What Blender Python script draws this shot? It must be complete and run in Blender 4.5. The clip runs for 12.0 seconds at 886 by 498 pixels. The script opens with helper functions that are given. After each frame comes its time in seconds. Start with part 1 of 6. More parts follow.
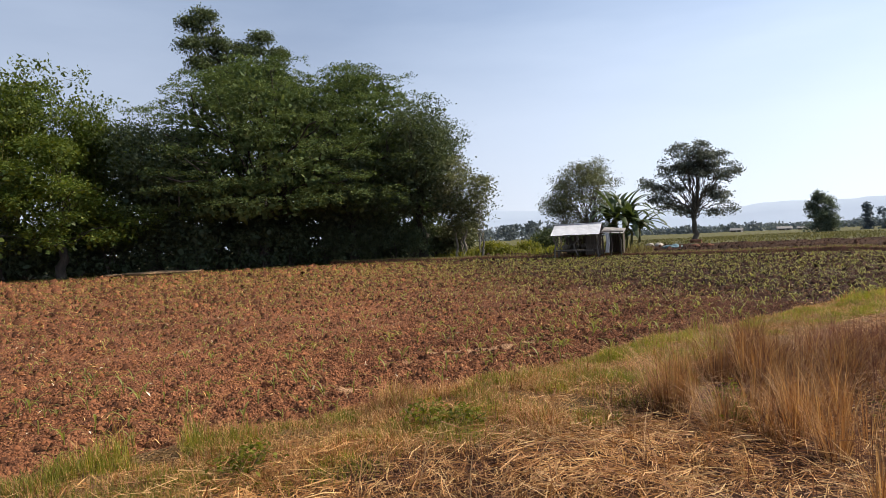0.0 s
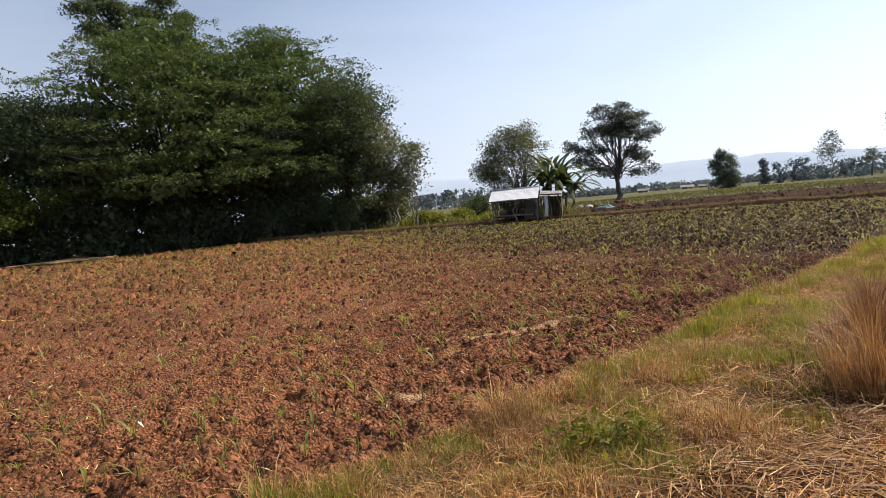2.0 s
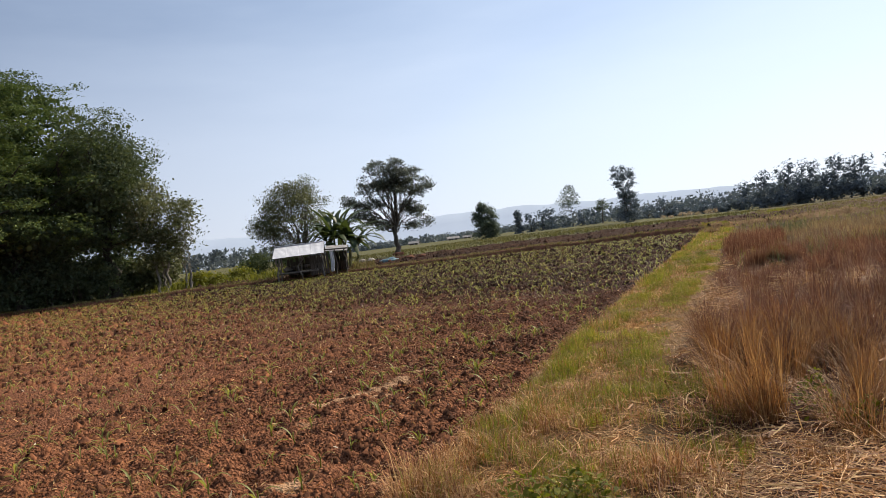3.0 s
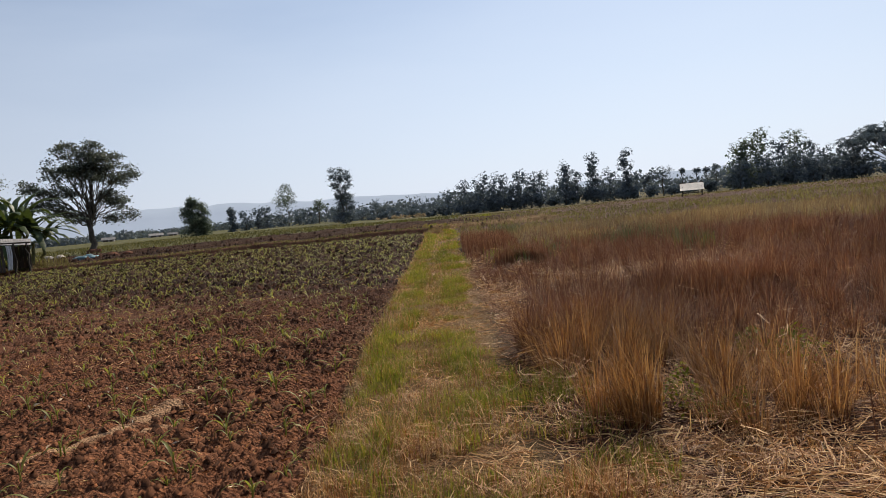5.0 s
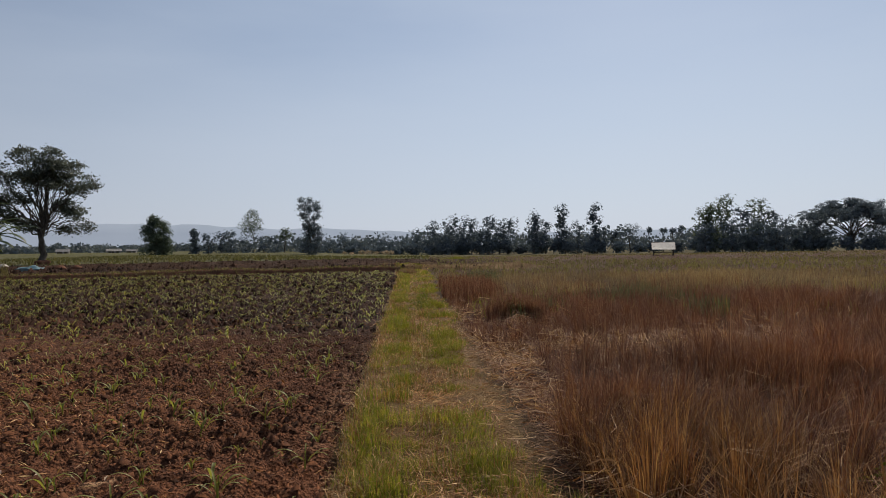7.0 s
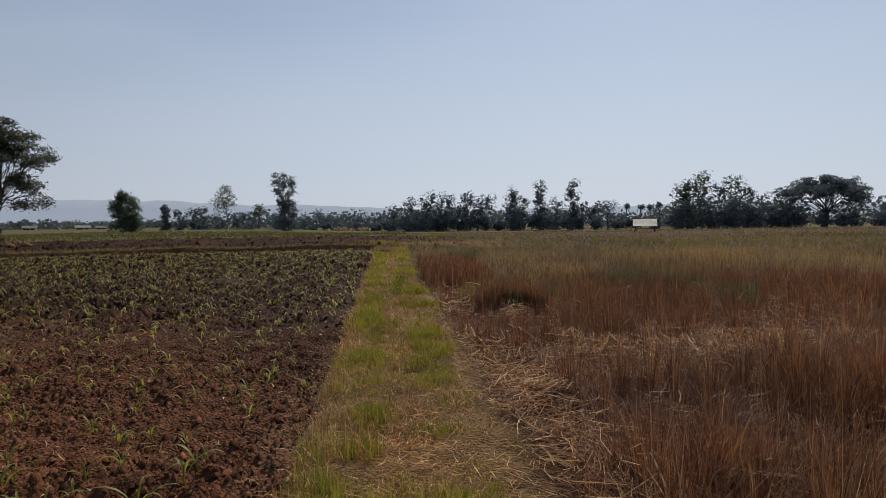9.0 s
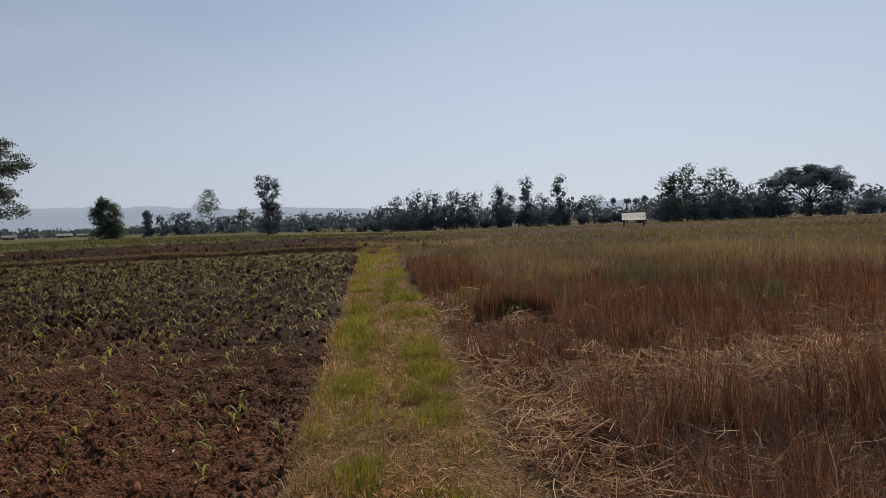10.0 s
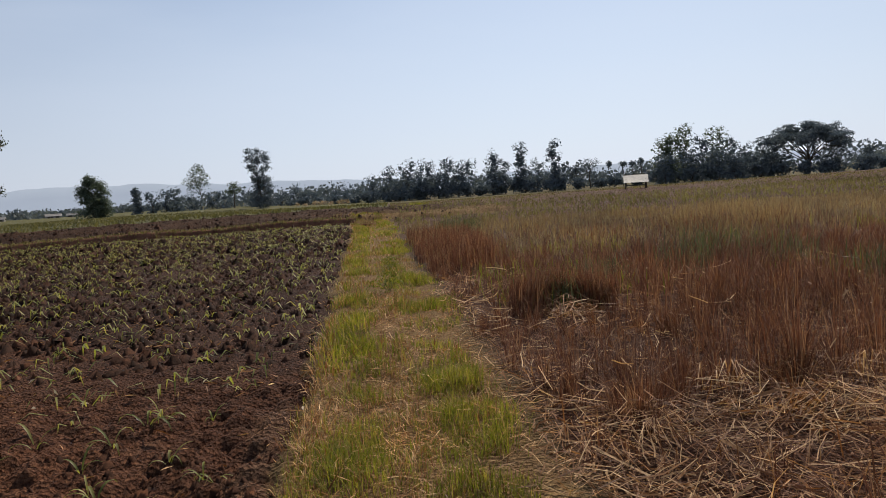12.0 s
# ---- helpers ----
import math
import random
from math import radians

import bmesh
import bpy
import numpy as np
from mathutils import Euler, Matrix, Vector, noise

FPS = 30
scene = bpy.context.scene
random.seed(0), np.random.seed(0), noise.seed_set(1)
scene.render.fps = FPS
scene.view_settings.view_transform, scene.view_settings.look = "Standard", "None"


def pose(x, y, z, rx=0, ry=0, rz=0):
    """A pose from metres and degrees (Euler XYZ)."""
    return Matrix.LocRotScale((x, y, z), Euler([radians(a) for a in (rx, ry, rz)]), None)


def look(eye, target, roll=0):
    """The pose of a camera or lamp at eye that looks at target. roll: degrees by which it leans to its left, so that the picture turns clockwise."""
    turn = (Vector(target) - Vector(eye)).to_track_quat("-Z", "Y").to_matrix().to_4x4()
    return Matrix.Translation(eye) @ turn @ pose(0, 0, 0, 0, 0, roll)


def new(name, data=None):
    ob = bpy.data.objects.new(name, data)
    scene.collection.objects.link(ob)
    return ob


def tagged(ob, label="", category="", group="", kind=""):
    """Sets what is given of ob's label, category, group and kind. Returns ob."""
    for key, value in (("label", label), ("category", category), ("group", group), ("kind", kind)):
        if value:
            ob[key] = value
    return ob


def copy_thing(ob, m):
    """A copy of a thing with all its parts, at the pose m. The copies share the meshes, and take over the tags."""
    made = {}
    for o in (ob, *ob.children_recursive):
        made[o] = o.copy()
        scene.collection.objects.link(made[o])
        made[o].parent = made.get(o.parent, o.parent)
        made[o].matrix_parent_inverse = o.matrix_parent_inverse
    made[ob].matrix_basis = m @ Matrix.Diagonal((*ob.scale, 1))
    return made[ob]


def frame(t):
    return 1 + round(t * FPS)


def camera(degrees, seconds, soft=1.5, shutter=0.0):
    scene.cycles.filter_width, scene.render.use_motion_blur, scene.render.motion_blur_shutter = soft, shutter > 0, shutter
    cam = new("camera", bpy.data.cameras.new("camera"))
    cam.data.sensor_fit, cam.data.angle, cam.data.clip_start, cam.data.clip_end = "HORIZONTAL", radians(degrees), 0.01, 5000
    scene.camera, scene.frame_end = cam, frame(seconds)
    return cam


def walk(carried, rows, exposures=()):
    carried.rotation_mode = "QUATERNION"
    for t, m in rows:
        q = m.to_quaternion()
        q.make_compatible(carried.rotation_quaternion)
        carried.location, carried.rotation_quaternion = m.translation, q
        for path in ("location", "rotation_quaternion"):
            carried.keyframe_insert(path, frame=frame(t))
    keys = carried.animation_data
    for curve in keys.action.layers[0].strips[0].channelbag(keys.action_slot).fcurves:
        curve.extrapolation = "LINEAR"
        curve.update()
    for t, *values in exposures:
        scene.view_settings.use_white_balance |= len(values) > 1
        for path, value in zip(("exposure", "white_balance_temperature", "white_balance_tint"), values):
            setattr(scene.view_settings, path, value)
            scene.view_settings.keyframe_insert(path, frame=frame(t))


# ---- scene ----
# ---- camera ----
cam = camera(67.5, 12.0, soft=0.9)
PATH = [
    (0.0, pose(4.253, -0.345, 1.503, 89.37, 2.37, 52.93)),
    (0.5, pose(3.773, -0.427, 1.513, 86.92, 3.40, 49.66)),
    (1.0, pose(3.197, -0.390, 1.530, 87.35, 3.39, 47.27)),
    (1.5, pose(2.695, -0.344, 1.497, 87.67, 6.49, 52.31)),
    (2.0, pose(2.103, -0.427, 1.494, 86.41, 4.96, 45.61)),
    (2.5, pose(1.582, -0.450, 1.502, 89.16, 5.16, 33.87)),
    (4.5, pose(0.099, 0.048, 1.501, 86.15, 7.96, 9.76)),
    (5.0, pose(-0.071, 0.328, 1.477, 86.42, 5.40, 1.67)),
    (5.5, pose(-0.158, 0.665, 1.483, 88.76, 2.87, -0.77)),
    (6.0, pose(-0.442, 0.964, 1.479, 89.60, 0.80, -6.53)),
    (6.5, pose(-0.505, 1.487, 1.509, 87.72, 0.99, -2.68)),
    (7.0, pose(-0.568, 2.057, 1.502, 89.75, 0.72, -1.19)),
    (7.5, pose(-0.570, 2.593, 1.494, 89.76, 2.93, -3.96)),
    (9.5, pose(-0.608, 4.849, 1.493, 87.31, 0.39, -2.92)),
    (10.0, pose(-0.628, 5.426, 1.504, 87.56, 2.15, -4.36)),
    (10.5, pose(-0.618, 6.060, 1.511, 89.29, 5.45, 0.28)),
    (11.0, pose(-0.670, 6.739, 1.497, 88.81, 5.47, -3.39)),
    (11.5, pose(-0.688, 7.299, 1.478, 82.53, 1.50, -4.60)),
    (12.0, pose(-0.751, 7.969, 1.439, 84.85, 3.83, -4.95)),
]
EXPOSURES = [(0.0, 0.5), (2.0, 0.52), (2.5, 0.42), (4.5, 0.08), (5.5, -0.18), (6.5, -0.42), (9.5, -0.46), (10.5, -0.4), (11.5, -0.36), (12.0, -0.14)]
walk(cam, PATH, EXPOSURES)

# ---- sky and sun ----
SUN_TURN, SUN_UP = radians(-20.0), radians(41.0)  # to the left of +y, above the horizon
world = bpy.data.worlds.new("sky")
scene.world = world
world.use_nodes = True
wn, wl = world.node_tree.nodes, world.node_tree.links
wn.clear()
sky = wn.new("ShaderNodeTexSky")
sky.sky_type, sky.sun_disc = "NISHITA", False
sky.sun_elevation, sky.sun_rotation = SUN_UP, -SUN_TURN
sky.altitude, sky.air_density, sky.dust_density, sky.ozone_density = 100, 1.0, 0.6, 3.0
wtc, wmap = wn.new("ShaderNodeTexCoord"), wn.new("ShaderNodeMapping")
wmap.inputs["Scale"].default_value = (1.0, 1.0, 4.5)
wnoise, wramp = wn.new("ShaderNodeTexNoise"), wn.new("ShaderNodeValToRGB")
wnoise.inputs["Scale"].default_value, wnoise.inputs["Detail"].default_value = 1.7, 7
wramp.color_ramp.elements[0].position, wramp.color_ramp.elements[1].position = 0.3, 0.75
wramp.color_ramp.elements[0].color, wramp.color_ramp.elements[1].color = (0.16, 0.16, 0.16, 1), (0.55, 0.55, 0.55, 1)
wmix, wbg, wout = wn.new("ShaderNodeMixRGB"), wn.new("ShaderNodeBackground"), wn.new("ShaderNodeOutputWorld")
wmix.inputs[2].default_value = (7.3, 8.5, 10.2, 1)  # thin cloud veil
wbg.inputs["Strength"].default_value = 0.08
wl.new(wtc.outputs["Generated"], wmap.inputs["Vector"])
wl.new(wmap.outputs[0], wnoise.inputs["Vector"])
wl.new(wnoise.outputs["Fac"], wramp.inputs["Fac"])
wl.new(wramp.outputs["Color"], wmix.inputs[0])
wl.new(sky.outputs[0], wmix.inputs[1])
# bright haze low over the horizon
wsep, wlow, whaze = wn.new("ShaderNodeSeparateXYZ"), wn.new("ShaderNodeValToRGB"), wn.new("ShaderNodeMixRGB")
wlow.color_ramp.elements[0].position, wlow.color_ramp.elements[1].position = 0.0, 0.42
wlow.color_ramp.elements[0].color, wlow.color_ramp.elements[1].color = (0.9, 0.9, 0.9, 1), (0, 0, 0, 1)
# the haze is brightest under the sun
wdot, wside, wtint = wn.new("ShaderNodeVectorMath"), wn.new("ShaderNodeMapRange"), wn.new("ShaderNodeMixRGB")
wdot.operation = "DOT_PRODUCT"
wdot.inputs[1].default_value = (-math.sin(SUN_TURN), math.cos(SUN_TURN), 0)
wside.inputs["From Min"].default_value, wside.inputs["From Max"].default_value = 0.1, 1.0
wtint.inputs[1].default_value, wtint.inputs[2].default_value = (7.0, 7.3, 8.3, 1), (7.7, 8.5, 10.0, 1)
wl.new(wtc.outputs["Generated"], wdot.inputs[0])
wl.new(wdot.outputs["Value"], wside.inputs["Value"])
wl.new(wside.outputs["Result"], wtint.inputs[0])
wl.new(wtint.outputs[0], whaze.inputs[2])
wl.new(wtc.outputs["Generated"], wsep.inputs[0])
wl.new(wsep.outputs["Z"], wlow.inputs["Fac"])
wl.new(wlow.outputs["Color"], whaze.inputs[0])
wl.new(wmix.outputs[0], whaze.inputs[1])
wglow, wlit = wn.new("ShaderNodeMixRGB"), wn.new("ShaderNodeMixRGB")
wlit.inputs[1].default_value, wlit.inputs[2].default_value = (0.84, 0.86, 0.9, 1), (1.26, 1.26, 1.26, 1)
wglow.blend_type, wglow.inputs[0].default_value = "MULTIPLY", 1.0
wl.new(wside.outputs["Result"], wlit.inputs[0])
wl.new(whaze.outputs[0], wglow.inputs[1])
wl.new(wlit.outputs[0], wglow.inputs[2])
wl.new(wglow.outputs[0], wbg.inputs["Color"])
wl.new(wbg.outputs[0], wout.inputs["Surface"])

sun = new("sun", bpy.data.lights.new("sun", "SUN"))
sun.data.energy, sun.data.angle, sun.data.color = 5.0, radians(0.6), (1.0, 0.89, 0.74)
sun_way = Vector((-math.sin(SUN_TURN) * math.cos(SUN_UP), math.cos(SUN_TURN) * math.cos(SUN_UP), math.sin(SUN_UP)))
sun.matrix_world = look(sun_way * 60, (0, 0, 0))


# ---- materials ----
def material(name, rough=0.8, spec=0.3):
    m = bpy.data.materials.new(name)
    m.use_nodes = True
    b = m.node_tree.nodes["Principled BSDF"]
    b.inputs["Roughness"].default_value, b.inputs["Specular IOR Level"].default_value = rough, spec
    return m, m.node_tree.nodes, m.node_tree.links, b


def far_soil_tone(nodes, links, colour):
    """The soil turns darker and bluer along the far part of the field."""
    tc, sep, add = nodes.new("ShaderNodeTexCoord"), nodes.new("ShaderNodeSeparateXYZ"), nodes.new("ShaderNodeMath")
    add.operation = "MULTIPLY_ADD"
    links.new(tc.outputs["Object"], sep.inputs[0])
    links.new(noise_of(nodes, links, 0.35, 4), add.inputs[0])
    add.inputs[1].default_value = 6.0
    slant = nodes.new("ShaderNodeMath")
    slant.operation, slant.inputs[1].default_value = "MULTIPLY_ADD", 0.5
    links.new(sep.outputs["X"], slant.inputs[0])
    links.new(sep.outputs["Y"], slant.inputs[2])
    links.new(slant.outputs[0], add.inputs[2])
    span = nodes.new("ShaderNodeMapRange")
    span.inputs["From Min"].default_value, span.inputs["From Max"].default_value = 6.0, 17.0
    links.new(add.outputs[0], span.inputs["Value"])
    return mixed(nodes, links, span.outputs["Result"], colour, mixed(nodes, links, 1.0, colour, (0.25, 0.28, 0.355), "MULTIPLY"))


def ramp(nodes, stops):
    r = nodes.new("ShaderNodeValToRGB")
    e = r.color_ramp.elements
    while len(e) < len(stops):
        e.new(0.5)
    for el, (p, c) in zip(e, stops):
        el.position, el.color = p, (*c, 1)
    return r


def noise_of(nodes, links, scale, detail=4, coords="Object", stretch=(1, 1, 1), rough=0.55):
    tc, mp, nz = nodes.new("ShaderNodeTexCoord"), nodes.new("ShaderNodeMapping"), nodes.new("ShaderNodeTexNoise")
    mp.inputs["Scale"].default_value = stretch
    nz.inputs["Scale"].default_value, nz.inputs["Detail"].default_value = scale, detail
    nz.inputs["Roughness"].default_value = rough
    links.new(tc.outputs[coords], mp.inputs["Vector"])
    links.new(mp.outputs[0], nz.inputs["Vector"])
    return nz.outputs["Fac"]


def mixed(nodes, links, fac, a, b, kind="MIX"):
    m = nodes.new("ShaderNodeMixRGB")
    m.blend_type = kind
    for socket, v in zip(m.inputs, (fac, a, b)):
        if hasattr(v, "is_linked"):
            links.new(v, socket)
        elif isinstance(v, tuple):
            socket.default_value = (*v, 1)
        else:
            socket.default_value = v
    return m.outputs[0]


def bumped(nodes, links, b, height, strength, distance):
    bp = nodes.new("ShaderNodeBump")
    bp.inputs["Strength"].default_value, bp.inputs["Distance"].default_value = strength, distance
    links.new(height, bp.inputs["Height"])
    links.new(bp.outputs[0], b.inputs["Normal"])


def leafy(name, colours, through_light=0.35, rough=0.55, patches=0.35, spec=0.3, tint=(1.5, 1.45, 0.7)):
    """Leaves and blades: colour by the single blade, larger patches over it, and light that passes through."""
    m, n, l, b = material(name, rough, spec)
    geo = n.new("ShaderNodeNewGeometry")
    r = ramp(n, [(i / (len(colours) - 1), c) for i, c in enumerate(colours)])
    l.new(geo.outputs["Random Per Island"], r.inputs["Fac"])
    big = ramp(n, [(0.3, (0.62, 0.62, 0.62)), (0.7, (1.25, 1.2, 1.1))])
    l.new(noise_of(n, l, patches, 3), big.inputs["Fac"])
    colour = mixed(n, l, 1.0, r.outputs["Color"], big.outputs["Color"], "MULTIPLY")
    l.new(colour, b.inputs["Base Color"])
    tr, mx = n.new("ShaderNodeBsdfTranslucent"), n.new("ShaderNodeMixShader")
    warm = mixed(n, l, 1.0, colour, tint, "MULTIPLY")
    l.new(warm, tr.inputs["Color"])
    mx.inputs[0].default_value = through_light
    l.new(b.outputs[0], mx.inputs[1])
    l.new(tr.outputs[0], mx.inputs[2])
    l.new(mx.outputs[0], n["Material Output"].inputs["Surface"])
    return m


def plain(name, dark, light, scale, rough=0.8, bump=0.4, depth=0.01, stretch=(1, 1, 1), metal=0.0, spec=0.3, soil_toned=False):
    m, n, l, b = material(name, rough, spec)
    b.inputs["Metallic"].default_value = metal
    fine, broad = noise_of(n, l, scale, 6, stretch=stretch), noise_of(n, l, scale * 0.13, 3, stretch=stretch)
    r = ramp(n, [(0.3, dark), (0.72, light)])
    l.new(fine, r.inputs["Fac"])
    r2 = ramp(n, [(0.3, (0.7, 0.7, 0.7)), (0.7, (1.15, 1.12, 1.1))])
    l.new(broad, r2.inputs["Fac"])
    colour = mixed(n, l, 1.0, r.outputs["Color"], r2.outputs["Color"], "MULTIPLY")
    if soil_toned:
        geo, tone = n.new("ShaderNodeNewGeometry"), ramp(n, [(0.0, (0.4, 0.4, 0.4)), (0.6, (0.9, 0.9, 0.9)), (1.0, (1.5, 1.45, 1.35))])
        l.new(geo.outputs["Random Per Island"], tone.inputs["Fac"])
        colour = far_soil_tone(n, l, mixed(n, l, 1.0, colour, tone.outputs["Color"], "MULTIPLY"))
    l.new(colour, b.inputs["Base Color"])
    bumped(n, l, b, fine, bump, depth)
    return m


# Copy of the bark with the grove's shade put into its colour.
SHADED_BARK = plain("shaded_bark", (0.03, 0.026, 0.022), (0.085, 0.073, 0.06), 6, 0.9, 0.6, 0.03, (1, 1, 0.3))
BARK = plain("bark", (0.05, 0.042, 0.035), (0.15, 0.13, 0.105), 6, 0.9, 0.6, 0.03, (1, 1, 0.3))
PALE_BARK = plain("pale_bark", (0.12, 0.11, 0.095), (0.3, 0.27, 0.23), 6, 0.9, 0.5, 0.02, (1, 1, 0.3))
CULM = plain("bamboo_culm", (0.1, 0.1, 0.03), (0.24, 0.22, 0.08), 5, 0.6, 0.2, 0.01, (1, 1, 0.3))
RAIN_LEAF = leafy("rain_tree_leaves", [(0.074, 0.11, 0.05), (0.1, 0.14, 0.06), (0.152, 0.186, 0.075)], 0.22, 0.65, 0.3, 0.06, tint=(1.35, 1.42, 0.8))
DARK_LEAF = leafy("dark_leaves", [(0.07, 0.097, 0.066), (0.09, 0.12, 0.076), (0.122, 0.152, 0.09)], 0.22, 0.65, 0.4, 0.06)
GREY_LEAF = leafy("grey_green_leaves", [(0.085, 0.1, 0.05), (0.13, 0.145, 0.073), (0.195, 0.205, 0.115)], 0.28, 0.6, 0.4, 0.25, tint=(1.25, 1.25, 0.9))
BAMBOO_LEAF = leafy("bamboo_leaves", [(0.055, 0.09, 0.02), (0.085, 0.125, 0.026), (0.15, 0.18, 0.036)], 0.26, 0.55, 0.4, 0.2)
LONE_LEAF = leafy("lone_tree_leaves", [(0.08, 0.095, 0.085), (0.105, 0.12, 0.105), (0.15, 0.165, 0.14)], 0.3, 0.5, 0.8, 0.3, tint=(1.15, 1.2, 1.0))
# Distance haze is mixed into the next three leaf colours: paler and bluer.
HAZED_FAR_LEAF = leafy("hazed_far_leaves", [(0.122, 0.155, 0.2), (0.155, 0.19, 0.228), (0.2, 0.232, 0.248)], 0.22, 0.8, 0.12, 0.1, tint=(0.98, 1.08, 1.02))
HAZED_MID_LEAF = leafy("hazy_green_leaves", [(0.095, 0.125, 0.105), (0.13, 0.16, 0.125), (0.18, 0.205, 0.15)], 0.28, 0.8, 0.15, 0.1, tint=(1.1, 1.2, 0.95))
HAZED_WOODS_LEAF = leafy("hazed_woods_leaves", [(0.13, 0.155, 0.18), (0.155, 0.18, 0.2), (0.18, 0.205, 0.215)], 0.2, 0.8, 0.02, 0.1, tint=(1.0, 1.1, 1.05))
BANANA_LEAF = leafy("banana_leaf", [(0.04, 0.066, 0.028), (0.056, 0.084, 0.034), (0.085, 0.112, 0.042)], 0.26, 0.5, 1.5, 0.3)
GREEN_BLADE = leafy("green_grass_blades", [(0.1, 0.12, 0.02), (0.16, 0.182, 0.03), (0.235, 0.238, 0.048), (0.35, 0.285, 0.1)], 0.5, 0.6, 0.9, 0.2)
WEED_LEAF = leafy("weed_leaves", [(0.115, 0.13, 0.022), (0.185, 0.2, 0.034), (0.27, 0.265, 0.06)], 0.36, 0.6, 1.5, 0.25)
NEAR_WEED = leafy("near_weed_leaves", [(0.085, 0.1, 0.014), (0.14, 0.155, 0.022), (0.22, 0.22, 0.045)], 0.4, 0.65, 1.5, 0.12)
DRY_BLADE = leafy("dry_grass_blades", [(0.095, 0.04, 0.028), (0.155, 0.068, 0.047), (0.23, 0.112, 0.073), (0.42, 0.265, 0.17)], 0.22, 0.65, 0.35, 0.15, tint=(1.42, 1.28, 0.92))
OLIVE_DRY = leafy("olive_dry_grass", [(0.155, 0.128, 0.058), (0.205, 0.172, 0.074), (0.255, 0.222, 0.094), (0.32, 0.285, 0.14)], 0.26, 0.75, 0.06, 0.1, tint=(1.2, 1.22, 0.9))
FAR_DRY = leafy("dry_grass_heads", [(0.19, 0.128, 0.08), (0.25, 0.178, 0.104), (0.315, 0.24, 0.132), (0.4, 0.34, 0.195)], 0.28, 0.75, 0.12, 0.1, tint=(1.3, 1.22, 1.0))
BLOND_BLADE = leafy("blond_dry_grass", [(0.165, 0.077, 0.033), (0.255, 0.128, 0.055), (0.37, 0.205, 0.09), (0.54, 0.35, 0.17)], 0.26, 0.6, 0.6, 0.2, tint=(1.42, 1.28, 0.92))
STRAW = leafy("straw", [(0.18, 0.075, 0.026), (0.32, 0.148, 0.05), (0.48, 0.255, 0.095), (0.68, 0.47, 0.22)], 0.15, 0.6, 0.8, 0.25, tint=(1.42, 1.28, 0.92))
OLD_STRAW = leafy("old_straw", [(0.12, 0.052, 0.026), (0.225, 0.106, 0.05), (0.38, 0.21, 0.1), (0.66, 0.47, 0.27)], 0.3, 0.65, 0.8, 0.2, tint=(1.42, 1.28, 0.92))
CORN_LEAF = leafy("corn_leaves", [(0.15, 0.175, 0.045), (0.23, 0.25, 0.07), (0.38, 0.36, 0.14)], 0.5, 0.5, 1.2, 0.3)
FIELD_BLADE = leafy("far_field_blades", [(0.11, 0.105, 0.045), (0.15, 0.14, 0.058), (0.2, 0.175, 0.08)], 0.26, 0.7, 0.1, 0.1, tint=(1.2, 1.25, 0.85))
CLOD = plain("soil_clods", (0.06, 0.025, 0.013), (0.285, 0.116, 0.056), 14, 0.95, 0.7, 0.02, spec=0.15, soil_toned=True)
HUSK = leafy("dead_leaf_flakes", [(0.4, 0.3, 0.2), (0.6, 0.48, 0.36), (0.75, 0.65, 0.52)], 0.1, 0.6, 1.0)
ZINC = plain("zinc_sheet", (0.62, 0.62, 0.63), (0.9, 0.9, 0.9), 1.4, 0.42, 0.1, 0.005, (1, 1, 1), 0.15, 0.5)
PALE_TIN = plain("pale_tin_sheet", (0.36, 0.35, 0.33), (0.55, 0.53, 0.5), 2.5, 0.6, 0.1, 0.005, (1, 1, 1), 0.1, 0.3)
OLD_ZINC = plain("weathered_zinc_sheet", (0.16, 0.15, 0.14), (0.4, 0.38, 0.36), 3.0, 0.6, 0.1, 0.005, (1, 1, 1), 0.3, 0.4)
OLD_WOOD = plain("grey_weathered_wood", (0.1, 0.085, 0.07), (0.27, 0.24, 0.2), 9, 0.85, 0.4, 0.008, (1, 1, 0.15))
DARK_WOOD = plain("dark_wood", (0.045, 0.036, 0.028), (0.12, 0.098, 0.075), 9, 0.85, 0.4, 0.008, (1, 1, 0.2))
WHITE_CLOTH = plain("white_woven_sheet", (0.55, 0.55, 0.55), (0.8, 0.8, 0.79), 4, 0.75, 0.3, 0.02)
SACK = plain("pale_sack", (0.3, 0.26, 0.21), (0.6, 0.55, 0.48), 6, 0.8, 0.4, 0.02)
TARP = plain("blue_green_tarp", (0.1, 0.2, 0.25), (0.3, 0.45, 0.5), 3, 0.5, 0.5, 0.03)
EARTH = plain("red_earth_heap", (0.11, 0.05, 0.032), (0.25, 0.12, 0.075), 4, 0.95, 0.7, 0.04, spec=0.1)
STRAW_HEAP = plain("straw_and_earth_heap", (0.2, 0.12, 0.065), (0.38, 0.26, 0.15), 5, 0.95, 0.7, 0.04, spec=0.1)


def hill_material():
    """Distant hills; miles of bright haze are put in as their own pale glow."""
    m, n, l, b = material("hazed_distant_hills", 1.0, 0.0)
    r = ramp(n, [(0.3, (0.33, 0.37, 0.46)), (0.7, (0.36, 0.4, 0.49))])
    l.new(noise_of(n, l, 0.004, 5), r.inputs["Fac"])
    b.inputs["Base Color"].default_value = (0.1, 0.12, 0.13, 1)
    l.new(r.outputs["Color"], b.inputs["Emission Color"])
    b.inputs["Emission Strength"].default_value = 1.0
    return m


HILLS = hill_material()


